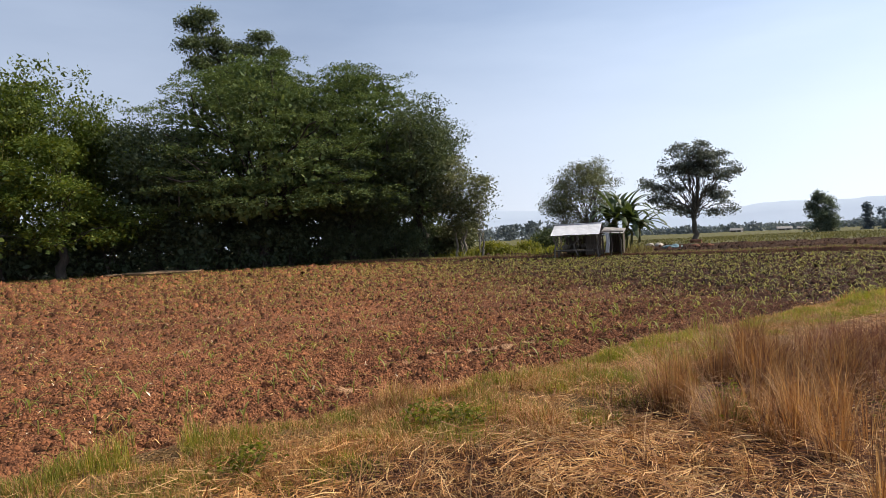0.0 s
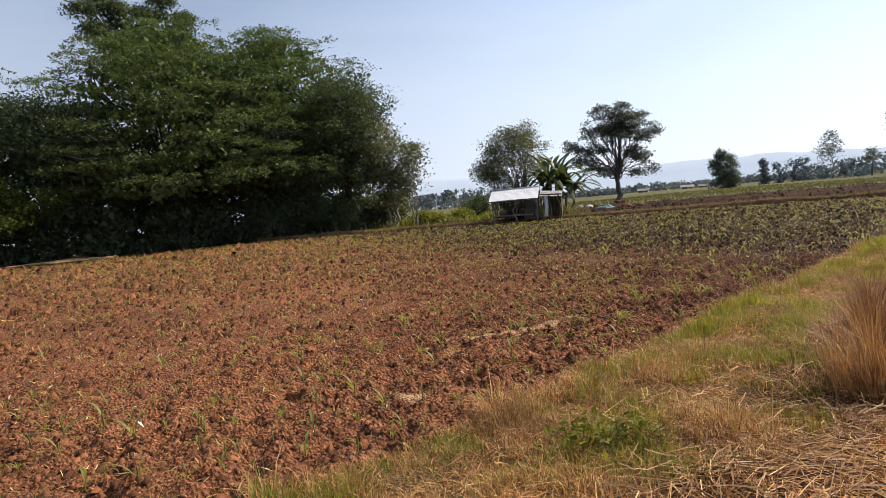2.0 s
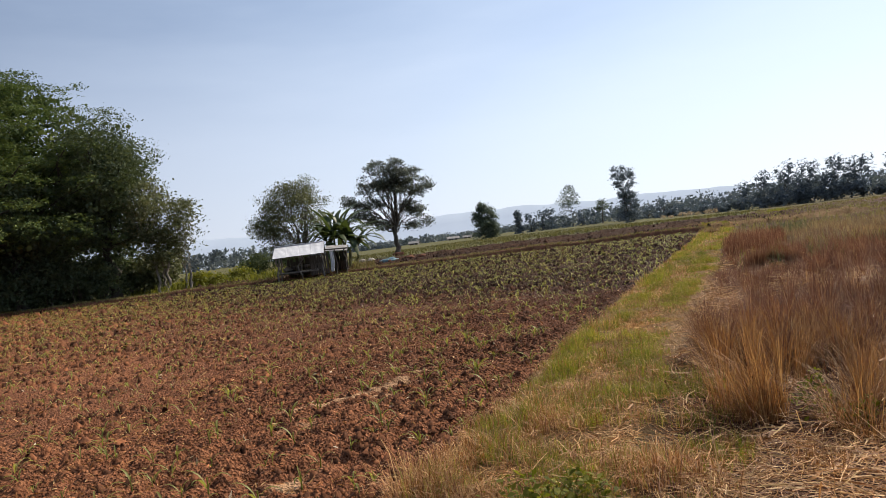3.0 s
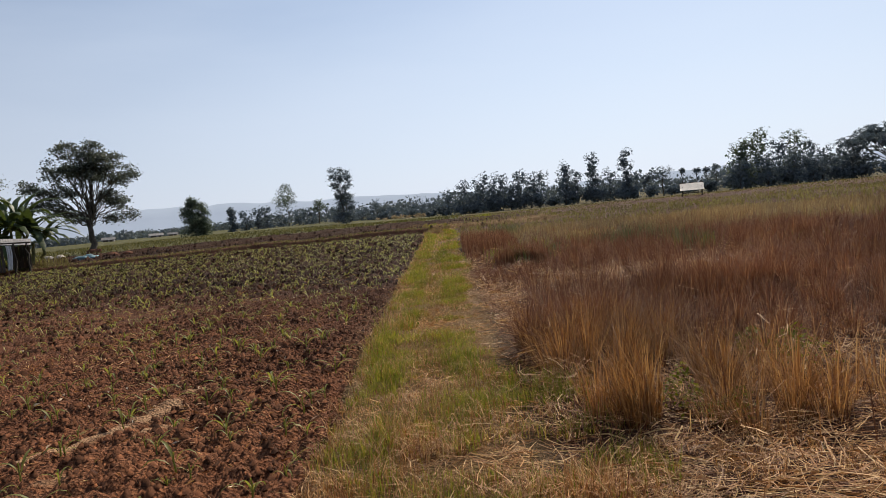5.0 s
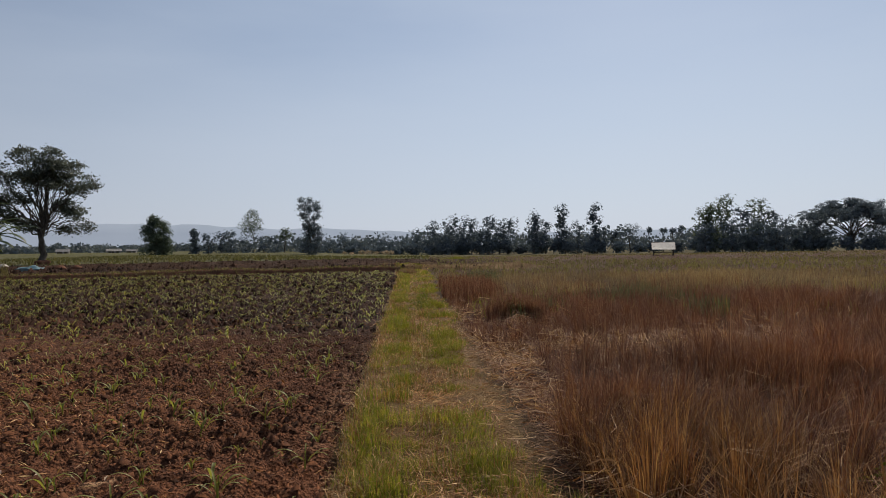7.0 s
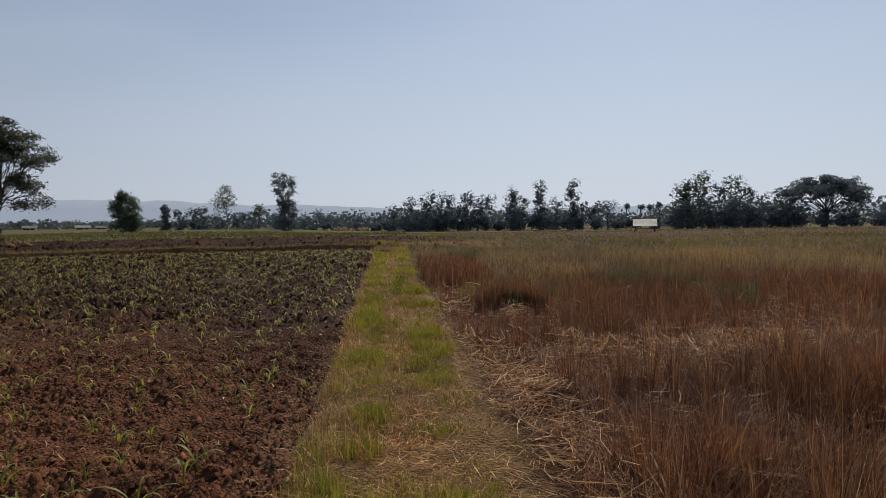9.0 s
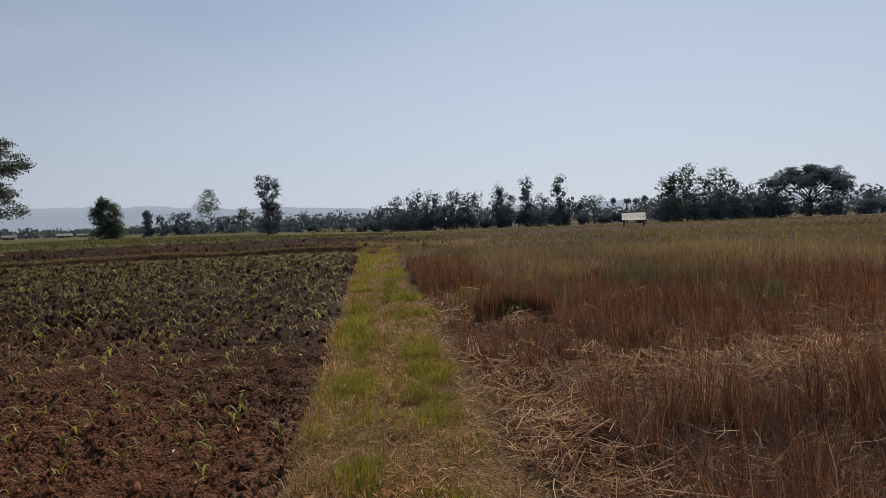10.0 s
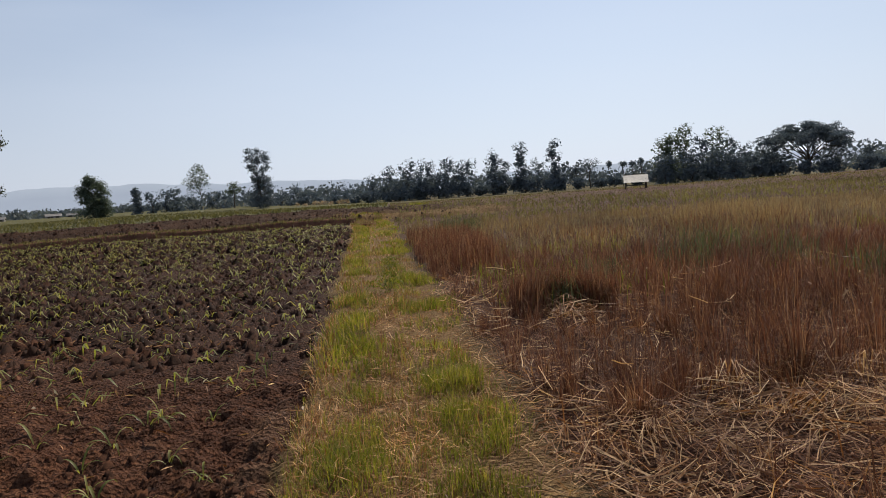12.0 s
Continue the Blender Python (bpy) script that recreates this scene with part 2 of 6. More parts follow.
def ground_material():
    """Four kinds of ground (ploughed soil, grass track, dry field, far meadow), told apart by where they lie."""
    m, n, l, b = material("field_ground", 0.95, 0.12)
    at = n.new("ShaderNodeVertexColor")
    at.layer_name = "kind_of_ground"
    split = n.new("ShaderNodeSeparateColor")
    l.new(at.outputs["Color"], split.inputs[0])
    fine, mid, broad = noise_of(n, l, 30, 8, rough=0.7), noise_of(n, l, 3.2, 5), noise_of(n, l, 0.25, 4)

    def shade(a, c, e, fac=mid, lo=0.28, hi=0.74):
        r = ramp(n, [(lo, a), (0.5, c), (hi, e)])
        l.new(fac, r.inputs["Fac"])
        return r.outputs["Color"]

    soil = mixed(n, l, 0.6, shade((0.118, 0.046, 0.023), (0.232, 0.092, 0.045), (0.34, 0.15, 0.073)), shade((0.03, 0.012, 0.008), (0.2, 0.079, 0.039), (0.54, 0.252, 0.125), fine, 0.39, 0.68))
    wide = ramp(n, [(0.35, (0.75, 0.72, 0.72)), (0.65, (1.15, 1.15, 1.1))])
    l.new(broad, wide.inputs["Fac"])
    soil = mixed(n, l, 1.0, soil, wide.outputs["Color"], "MULTIPLY")
    track = mixed(n, l, 0.5, shade((0.12, 0.064, 0.028), (0.2, 0.118, 0.05), (0.3, 0.195, 0.085)), shade((0.06, 0.032, 0.017), (0.19, 0.112, 0.05), (0.42, 0.28, 0.13), fine))
    dry = mixed(n, l, 0.5, shade((0.05, 0.023, 0.014), (0.078, 0.036, 0.021), (0.11, 0.054, 0.031), broad), shade((0.03, 0.014, 0.009), (0.075, 0.034, 0.02), (0.19, 0.095, 0.053), fine))
    meadow = mixed(n, l, 0.5, shade((0.07, 0.072, 0.028), (0.1, 0.096, 0.036), (0.145, 0.12, 0.052), broad), shade((0.055, 0.055, 0.022), (0.095, 0.09, 0.035), (0.155, 0.125, 0.058)))
    bare = mixed(n, l, 0.5, shade((0.33, 0.18, 0.095), (0.46, 0.27, 0.148), (0.56, 0.36, 0.205)), shade((0.24, 0.115, 0.06), (0.44, 0.255, 0.138), (0.6, 0.39, 0.225), fine))
    soil = far_soil_tone(n, l, mixed(n, l, at.outputs["Alpha"], soil, bare))
    colour = mixed(n, l, split.outputs[0], meadow, soil)
    colour = mixed(n, l, split.outputs[1], colour, track)
    colour = mixed(n, l, split.outputs[2], colour, dry)
    l.new(colour, b.inputs["Base Color"])
    crumb = n.new("ShaderNodeTexVoronoi")
    crumb.inputs["Scale"].default_value = 38
    tc = n.new("ShaderNodeTexCoord")
    l.new(tc.outputs["Object"], crumb.inputs["Vector"])
    bumped(n, l, b, mixed(n, l, 0.4, mixed(n, l, 0.65, mid, fine), crumb.outputs["Distance"]), 1.0, 0.09)
    return m


GROUND = ground_material()


# ---- building helpers ----
def lattice_noise(x, y, scale, seed=0):
    """Smooth noise from 0 to 1 over the plan."""
    x, y = np.asarray(x, float) / scale, np.asarray(y, float) / scale
    i, j = np.floor(x).astype(np.int64), np.floor(y).astype(np.int64)
    u, v = x - i, y - j
    u, v = u * u * (3 - 2 * u), v * v * (3 - 2 * v)

    def h(a, b):
        k = (a * 374761393 + b * 668265263 + seed * 974711) & 0xFFFFFFFF
        k = ((k ^ (k >> 13)) * 1274126177) & 0xFFFFFFFF
        return ((k ^ (k >> 16)) & 0xFFFF) / 65535.0

    return (h(i, j) * (1 - u) + h(i + 1, j) * u) * (1 - v) + (h(i, j + 1) * (1 - u) + h(i + 1, j + 1) * u) * v


def cobbled(x, y, scale, seed):
    """Rounded lumps packed side by side, each with a size of its own: 0 in the cracks, up to 1 on the lumps."""
    x, y = np.asarray(x, float) / scale, np.asarray(y, float) / scale
    i, j = np.floor(x).astype(np.int64), np.floor(y).astype(np.int64)
    best = np.zeros(x.shape)
    for di in (-1, 0, 1):
        for dj in (-1, 0, 1):
            k = ((i + di) * 374761393 + (j + dj) * 668265263 + seed * 974711) & 0xFFFFFFFF
            k = ((k ^ (k >> 13)) * 1274126177) & 0xFFFFFFFF
            k = k ^ (k >> 16)
            px, py, size = (k & 1023) / 1023, ((k >> 10) & 1023) / 1023, ((k >> 20) & 1023) / 1023
            d2 = (x - i - di - px) ** 2 + (y - j - dj - py) ** 2
            r = 0.35 + 0.5 * size
            best = np.maximum(best, (0.35 + 0.65 * size) * np.sqrt(np.clip(1 - d2 / r**2, 0, 1)))
    return best


def ramped(v, a, b):
    t = np.clip((np.asarray(v, float) - a) / (b - a), 0, 1)
    return t * t * (3 - 2 * t)


def raw_mesh(name, verts, faces, mat, smooth=False):
    verts, faces = np.asarray(verts, np.float32), np.asarray(faces, np.int32)
    me = bpy.data.meshes.new(name)
    me.vertices.add(len(verts))
    me.vertices.foreach_set("co", verts.ravel())
    k = faces.shape[1]
    me.loops.add(faces.size)
    me.loops.foreach_set("vertex_index", faces.ravel())
    me.polygons.add(len(faces))
    me.polygons.foreach_set("loop_start", np.arange(0, faces.size, k, dtype=np.int32))
    if smooth:
        me.polygons.foreach_set("use_smooth", np.ones(len(faces), bool))
    me.materials.append(mat)
    me.update(calc_edges=True)
    return me


def part(name, data, parent, label="", m=None):
    """One mesh as a part of a thing."""
    ob = new(name, data)
    ob.parent = parent
    if m is not None:
        ob.matrix_basis = m
    return tagged(ob, label) if label else ob


def bm_mesh(name, bm, mat, smooth=False):
    me = bpy.data.meshes.new(name)
    bm.to_mesh(me)
    bm.free()
    me.materials.append(mat)
    for p in me.polygons:
        p.use_smooth = smooth
    return me


def thing(name, m, label, category, group=""):
    ob = new(name)
    ob.empty_display_size = 0.2
    ob.matrix_basis = m
    return tagged(ob, label, category, group)


def blades(base, height, width, turn, lean, droop=0.5):
    """Tapered, bent blades: five points and three triangles each."""
    n = len(base)
    d = np.stack([np.cos(turn), np.sin(turn), np.zeros(n)], -1)
    s = np.stack([-np.sin(turn), np.cos(turn), np.zeros(n)], -1) * (width / 2)[:, None]
    up = np.array([0, 0, 1.0])
    mid = base + up * (height * 0.55)[:, None] + d * (height * lean * 0.35)[:, None]
    tip = base + up * (height * (1 - droop * lean * 0.5))[:, None] + d * (height * lean)[:, None]
    v = np.stack([base - s, base + s, mid + s * 0.8, mid - s * 0.8, tip], 1).reshape(-1, 3)
    f = np.array([[0, 1, 2], [0, 2, 3], [3, 2, 4]])[None] + (np.arange(n) * 5)[:, None, None]
    return v, f.reshape(-1, 3)


def leaves(pos, size, normal, along, slim=0.5, fold=0.12):
    """Folded lozenge leaves, one four-cornered face each."""
    normal = normal / np.linalg.norm(normal, axis=1, keepdims=True)
    along = along - normal * (along * normal).sum(1, keepdims=True)
    along = along / (np.linalg.norm(along, axis=1, keepdims=True) + 1e-9)
    side = np.cross(normal, along)
    s = size[:, None]
    v = np.stack([pos - along * s * 0.5, pos + side * s * slim * 0.5 + normal * s * fold, pos + along * s * 0.5, pos - side * s * slim * 0.5 + normal * s * fold], 1)
    f = np.arange(len(pos) * 4).reshape(-1, 4)
    return v.reshape(-1, 3), f


def tube(points, radii, sides=6):
    p, r = np.asarray(points, float), np.asarray(radii, float)
    t = np.gradient(p, axis=0)
    t /= np.linalg.norm(t, axis=1, keepdims=True) + 1e-9
    ref = np.where(np.abs(t[:, 2:3]) > 0.9, [[1.0, 0, 0]], [[0, 0, 1.0]])
    a = np.cross(t, ref)
    a /= np.linalg.norm(a, axis=1, keepdims=True) + 1e-9
    b = np.cross(t, a)
    ang = np.arange(sides) * 2 * np.pi / sides
    ring = p[:, None] + r[:, None, None] * (np.cos(ang)[None, :, None] * a[:, None] + np.sin(ang)[None, :, None] * b[:, None])
    v = ring.reshape(-1, 3)
    k = len(p)
    i, j = np.meshgrid(np.arange(k - 1), np.arange(sides), indexing="ij")
    f = np.stack([i * sides + j, i * sides + (j + 1) % sides, (i + 1) * sides + (j + 1) % sides, (i + 1) * sides + j], -1).reshape(-1, 4)
    return v, f


def joined(pieces):
    vs, fs, n = [], [], 0
    for v, f in pieces:
        vs.append(v)
        fs.append(f + n)
        n += len(v)
    return np.concatenate(vs), np.concatenate(fs)


def limb(rng, a, b, r0, r1, sag=0.1, steps=6):
    a, b = np.asarray(a, float), np.asarray(b, float)
    t = np.linspace(0, 1, steps)[:, None]
    p = a + (b - a) * t
    L = np.linalg.norm(b - a)
    p[:, 2] += (np.sin(t[:, 0] * np.pi) * L * sag)
    p[1:-1] += rng.normal(0, 0.035 * L, (steps - 2, 3))
    return p, np.linspace(r0, r1, steps)


def foliage(rng, pads, clumps, per, size, spread, flat=0.6, up=0.8, slim=0.5, hollow=0.55, droop=0.0):
    """Leaf sprays over rounded pads: uneven, with gaps, thickest on the outer shell."""
    pads = np.asarray(pads, float)
    w = (pads[:, 3] * pads[:, 4] + pads[:, 5] ** 2) ** 1.0
    pick = rng.choice(len(pads), clumps, p=w / w.sum())
    d = rng.normal(size=(clumps, 3))
    d /= np.linalg.norm(d, axis=1, keepdims=True)
    d[:, 2] = np.where((d[:, 2] < -0.35) & (rng.random(clumps) < 0.75), -d[:, 2], d[:, 2])
    rad = hollow + (1.06 - hollow) * rng.random(clumps) ** 0.6
    c = pads[pick, :3] + d * pads[pick, 3:6] * rad[:, None]
    c = np.repeat(c, per, axis=0)
    n = len(c)
    c = c + rng.normal(0, 1, (n, 3)) * spread * np.array([1, 1, flat])
    normal = rng.normal(size=(n, 3)) * 0.7 + np.array([0, 0, up])
    along = rng.normal(size=(n, 3)) + np.array([0, 0, -droop])
    return leaves(c, size * (0.55 + 0.9 * rng.random(n)), normal, along, slim)


def tree(name, x, y, z, label, category, pads, seed, leaf_mat, bark_mat, trunk_h, trunk_r, clumps, per, size, spread, group="", twigs=3, stems=1, lean=(0, 0), near=True, every=1, fill=0, fill_size=0.34, inward=0.8, **how):
    """A tapered trunk, limbs to every pad of the crown with twigs of their own, and a crown of many leaves."""
    rng = np.random.default_rng(seed)
    ob = thing(name, pose(x, y, z), label, category, group)
    pads = np.asarray(pads, float)
    forks, trunk = [], []
    for s in range(stems):
        off = rng.normal(0, trunk_r * (1.4 if stems > 1 else 0), 2)
        top = np.array([lean[0] + off[0] * 1.6, lean[1] + off[1] * 1.6, trunk_h * (1 - 0.12 * s)])
        p, r = limb(rng, (off[0], off[1], -0.3), top, trunk_r * (1.25 - 0.25 * s), trunk_r * 0.6, 0, 8)
        r[0] *= 1.35
        trunk.append(tube(p, r, 9))
        forks.append(top)
    part("trunk", raw_mesh("trunk", *joined(trunk), bark_mat, True), ob)
    boughs = []
    for q in pads[::every]:
        f = forks[rng.integers(len(forks))]
        start = f * np.array([1, 1, rng.uniform(0.72, 1.0)])
        end = q[:3] - np.array([0, 0, q[5] * 0.35])
        r0 = trunk_r * rng.uniform(0.16, 0.34)
        p, r = limb(rng, start, end, r0, r0 * 0.3, 0.06, 7)
        bough = [tube(p, r, 6)]
        for _ in range(twigs):
            k = rng.integers(3, 7)
            tip = q[:3] + rng.normal(0, 0.5, 3) * q[3:6]
            p2, r2 = limb(rng, p[k], tip, r[k] * 0.6, r[k] * 0.15, 0.05, 5)
            bough.append(tube(p2, r2, 4))
        if near:
            part("limb", raw_mesh("limb", *joined(bough), bark_mat, True), ob)
        boughs += bough
    if not near:
        part("branchwork", raw_mesh("branchwork", *joined(boughs), bark_mat, True), ob)
    crown = [foliage(rng, pads, clumps, per, size, spread, **how)]
    if fill:
        crown.append(foliage(rng, pads * np.array([inward, inward, 0.94, 0.9, 0.9, 0.9]), fill, 4, fill_size, 0.4, hollow=0.0, slim=0.75, up=0.4))
    part("crown", raw_mesh("crown", *joined(crown), leaf_mat), ob)
    return ob


def tiers(rng, count, rx, ry, z0, z1, pad, thick, levels=5):
    """Flattened pads in separate storeys, the widest below a domed top."""
    out = []
    for k in range(count):
        a, level = rng.uniform(0, 2 * np.pi), min(1.02, max(-0.05, (k % levels + rng.uniform(-0.4, 0.4)) / (levels - 1)))
        reach = math.sqrt(max(0.14, 1 - min(1, max(level, 0)) ** 2.6)) * 0.95
        rr = reach * rng.uniform(0.25, 1.0) ** 0.6
        s = pad * rng.uniform(0.65, 1.3)
        out.append((rx * rr * math.cos(a), ry * rr * math.sin(a), z0 + (z1 - z0) * level - 0.1 * rr * (z1 - z0) * 0.8, s, s * rng.uniform(0.75, 1.1), thick * rng.uniform(0.7, 1.3)))
    return out


def layers(rng, rx, ry, z0, z1, levels, pad, thick):
    """A closed dome of flat sprays that overlap like roof tiles, with darker storeys inside."""
    out = []
    for k in range(levels):
        u = k / (levels - 1)
        reach = math.sqrt(max(0.05, 1 - u**2.3))
        for ring, share in ((1.0, 1.0), (0.72, 0.7), (0.4, 0.5)):
            count = max(3, int(share * 2 * np.pi * (rx + ry) / 2 * reach * ring / (pad * 1.35)))
            turn = rng.uniform(0, 6.3)
            for j in range(count):
                a, rr = turn + (j + rng.uniform(-0.35, 0.35)) / count * 2 * np.pi, reach * ring * rng.uniform(0.86, 1.06)
                lobes = 1 + 0.1 * math.sin(3 * a + u * 4) + 0.06 * math.sin(7 * a + k)
                s = pad * rng.uniform(0.6, 1.35)
                z = z0 + (z1 - z0) * u + (rng.uniform(-0.22, 0.22) + 0.34 * math.sin(5 * a + 2.1 * k) + 0.22 * math.sin(11 * a + 3.7 * k)) * (z1 - z0) / levels + (1 - ring) * 1.0 * (1 - u)
                out.append((rx * rr * lobes * math.cos(a), ry * rr * lobes * math.sin(a), min(max(z, z0 - 0.3), z1 * 1.02), s, s * rng.uniform(0.8, 1.2), thick * rng.uniform(0.7, 1.5)))
    return out


def heap(rng, count, rx, ry, z0, z1, r, squash=0.8):
    """Rounded pads piled into an egg-shaped crown."""
    out = []
    for k in range(count):
        d = rng.normal(size=3)
        d /= np.linalg.norm(d)
        q = rng.random() ** 0.4 * 0.8
        s = r * rng.uniform(0.65, 1.3)
        out.append((rx * d[0] * q, ry * d[1] * q, (z0 + z1) / 2 + (z1 - z0) / 2 * d[2] * q, s, s, s * squash))
    return out


def column(rng, count, r, z0, z1, pad, foot=0.75, taper=0.5):
    """Pads stacked from the ground up into a tall uneven crown."""
    out = []
    for k in range(count):
        u, a = (k + rng.random()) / count, rng.uniform(0, 2 * np.pi)
        wide = r * (foot + (1 - foot) * math.sin(math.pi * min(0.8, u * 1.2))) * (1 - taper * max(0, u - 0.7) / 0.3)
        q, s = wide * math.sqrt(rng.random()) * 0.8, pad * rng.uniform(0.75, 1.2) * (1 - 0.15 * u)
        out.append((q * math.cos(a), q * math.sin(a), z0 + (z1 - z0) * u - s * 0.4 * u, s, s, s * rng.uniform(0.8, 1.2)))
    return out


def umbrella(rng, count, r, h, pad):
    """A wide dome of thin storeys, open below, with a ragged rim."""
    out = []
    for k in range(count):
        a, rr = rng.uniform(0, 2 * np.pi), rng.random() ** 0.55
        storey = k % 3
        s = pad * rng.uniform(0.6, 1.25)
        z = h * (0.97 - 0.3 * rr**2.2 - (0.0, 0.09, 0.2)[storey] * (1 - 0.35 * rr) + rng.uniform(-0.02, 0.03))
        rim = r * (1 + 0.08 * math.sin(3 * a + 1) + 0.05 * math.sin(8 * a))
        out.append((rim * rr * math.cos(a), rim * rr * math.sin(a), z, s, s, h * 0.045))
    return out


# ---- ground ----
def track_left(y):
    return np.interp(y, [-8, 0, 4, 6, 8, 11, 19, 32, 46, 60], [-1.0, -1.0, -1.06, -1.2, -1.28, -1.37, -1.66, -2.05, -2.9, -3.4])


def track_right(y):
    return np.interp(y, [-8, 0, 4, 9, 12, 20, 30, 46, 60], [0.14, 0.14, 0.22, 0.16, 0.04, -0.22, -0.4, -0.6, -0.6])


def field_back(x):
    return np.interp(x, [-60, -44.6, -32.3, -26.2, -20, -14.5, -8.3, -2.8, 0], [24, 25.7, 33.0, 36.2, 37.4, 39.2, 40.6, 41.6, 42])


def field_left(y):
    return np.interp(y, [-40, 2, 6, 12, 26], [-62, -62, -49, -44.5, -44.6])


def strip_far(x):
    return np.interp(x, [-40, -34, -24, -16, -8, 8], [52, 57, 65, 68, 71, 57])


def kinds(x, y):
    """How much of ploughed soil, grass track and dry field there is at a place of the plan."""
    wob = (lattice_noise(x, y, 0.5, 3) - 0.5) * 0.28 + (lattice_noise(x, y, 2.3, 4) - 0.5) * 0.3
    tl, tr, yb = track_left(y), track_right(y), field_back(x)
    left = 1 - ramped(x, tl - 0.07 + wob * 0.6, tl + 0.07 + wob * 0.6)
    inside = left * (1 - ramped(y, yb - 0.5, yb + 0.1 + wob)) * ramped(x, field_left(y), field_left(y) + 0.8) * ramped(y, -40, -38)
    strip = ramped(y, yb + 0.8 + wob, yb + 1.3 + wob) * (1 - ramped(y, strip_far(x), strip_far(x) + 2)) * ramped(x, -37, -34) * (1 - ramped(x, 5, 8))
    soil = np.maximum(inside, strip * 0.95)
    dry = ramped(x, tr - 0.2 + wob * 0.5, tr + 0.15 + wob * 0.5) * (1 - strip)
    dry = dry * (1 - ramped(y - 0.15 * x, 120, 190) * 0.7)
    track = (1 - left) * (1 - dry) * (1 - ramped(y, 44, 50))
    rim = np.exp(-(((y - yb - 0.45) / 0.55) ** 2)) * ramped(-x, -tl, -tl + 1.0) * (x > -46)
    track = np.maximum(track, rim * 0.9)
    return soil, track, dry, strip


def trodden(x, y):
    """Smooth pale patches in the soil, and its bare margin along the track."""
    w = (lattice_noise(x, y, 0.34, 19) - 0.5) * 1.1 + (lattice_noise(x + 0.4 * y, y - 0.4 * x, 0.11, 29) - 0.5) * 0.9
    streak = lambda cx, cy, turn, wide, long: np.exp(-((((x - cx) * math.cos(turn) + (y - cy) * math.sin(turn)) / wide) ** 2) - ((((y - cy) * math.cos(turn) - (x - cx) * math.sin(turn)) / long) ** 2))
    patch = np.maximum.reduce([streak(-2.84, 5.85, -0.25, 0.16, 0.55), 0.95 * streak(-3.05, 5.2, -0.5, 0.13, 0.55), 0.8 * streak(-2.6, 5.3, -0.7, 0.09, 0.4), 0.5 * streak(-3.0, 4.1, -0.3, 0.14, 0.6)])
    patch = np.maximum(patch, 0.45 * np.exp(-(((x + 1.95) / 0.2) ** 2) - (((y - 3.0) / 0.7) ** 2)))
    margin = (0.5 + 0.25 * ramped(y, 7, 10)) * np.exp(-(((x - track_left(y) + 0.2) / 0.17) ** 2)) * (y < 40) * ramped(lattice_noise(x, y, 1.3, 20), 0.2, 0.55)
    return np.maximum(0.95 * ramped(patch * 1.3 + w * 0.6, 0.4, 0.9), (0.16 + 0.16 * ramped(y, 6, 10)) * ramped(margin + w * 0.5, 0.2, 0.7))


def ground_height(x, y):
    soil, track, dry, strip = kinds(x, y)
    yb = field_back(x)
    crumbs = 0.065 * cobbled(x, y, 0.17, 11) + 0.065 * cobbled(x, y, 0.09, 12) + (lattice_noise(x, y, 0.7, 13) - 0.5) * 0.07 + (lattice_noise(x, y, 0.07, 17) - 0.5) * 0.04 - 0.057
    crumbs = crumbs * (0.72 + 0.45 * ramped(lattice_noise(x, y, 1.6, 14), 0.25, 0.7))
    crumbs = crumbs * (1 - 0.5 * ramped(np.maximum(-6.2 - x, y - 14.0), -3.0, 0.8))
    bare = trodden(x, y)
    z = soil * (-0.035 + 0.95 * crumbs * (1 - 0.6 * bare) + 0.015 * bare)
    z = z + track * (0.03 + (lattice_noise(x, y, 0.35, 15) - 0.5) * 0.05)
    z = z + dry * ((lattice_noise(x, y, 0.7, 16) - 0.5) * 0.09)
    z = z + 0.2 * ramped(y, yb + 0.2, yb + 1.6) * (1 - dry) * (1 - ramped(y, 80, 130))
    z = z + strip * (0.16 * np.sin((y - yb) * 3.4 + lattice_noise(x, y, 4, 8) * 2) + (lattice_noise(x, y, 0.9, 18) - 0.5) * 0.22)
    z = z - 1.6 * ramped(y - 0.2 * x, 70, 210) * ramped(x, -60, 10)
    return z


def steps_of(*runs):
    """Grid lines: (from, to, spacing) runs put end to end."""
    out = []
    for a, b, s in runs:
        out.append(np.linspace(a, b, max(2, int(round((b - a) / s)) + 1))[:-1])
    return np.concatenate(out + [np.array([runs[-1][1]])])


CLOSE = (-6.2, 0.2, -2.6, 14.0)  # the stretch beside the track that is modelled finely


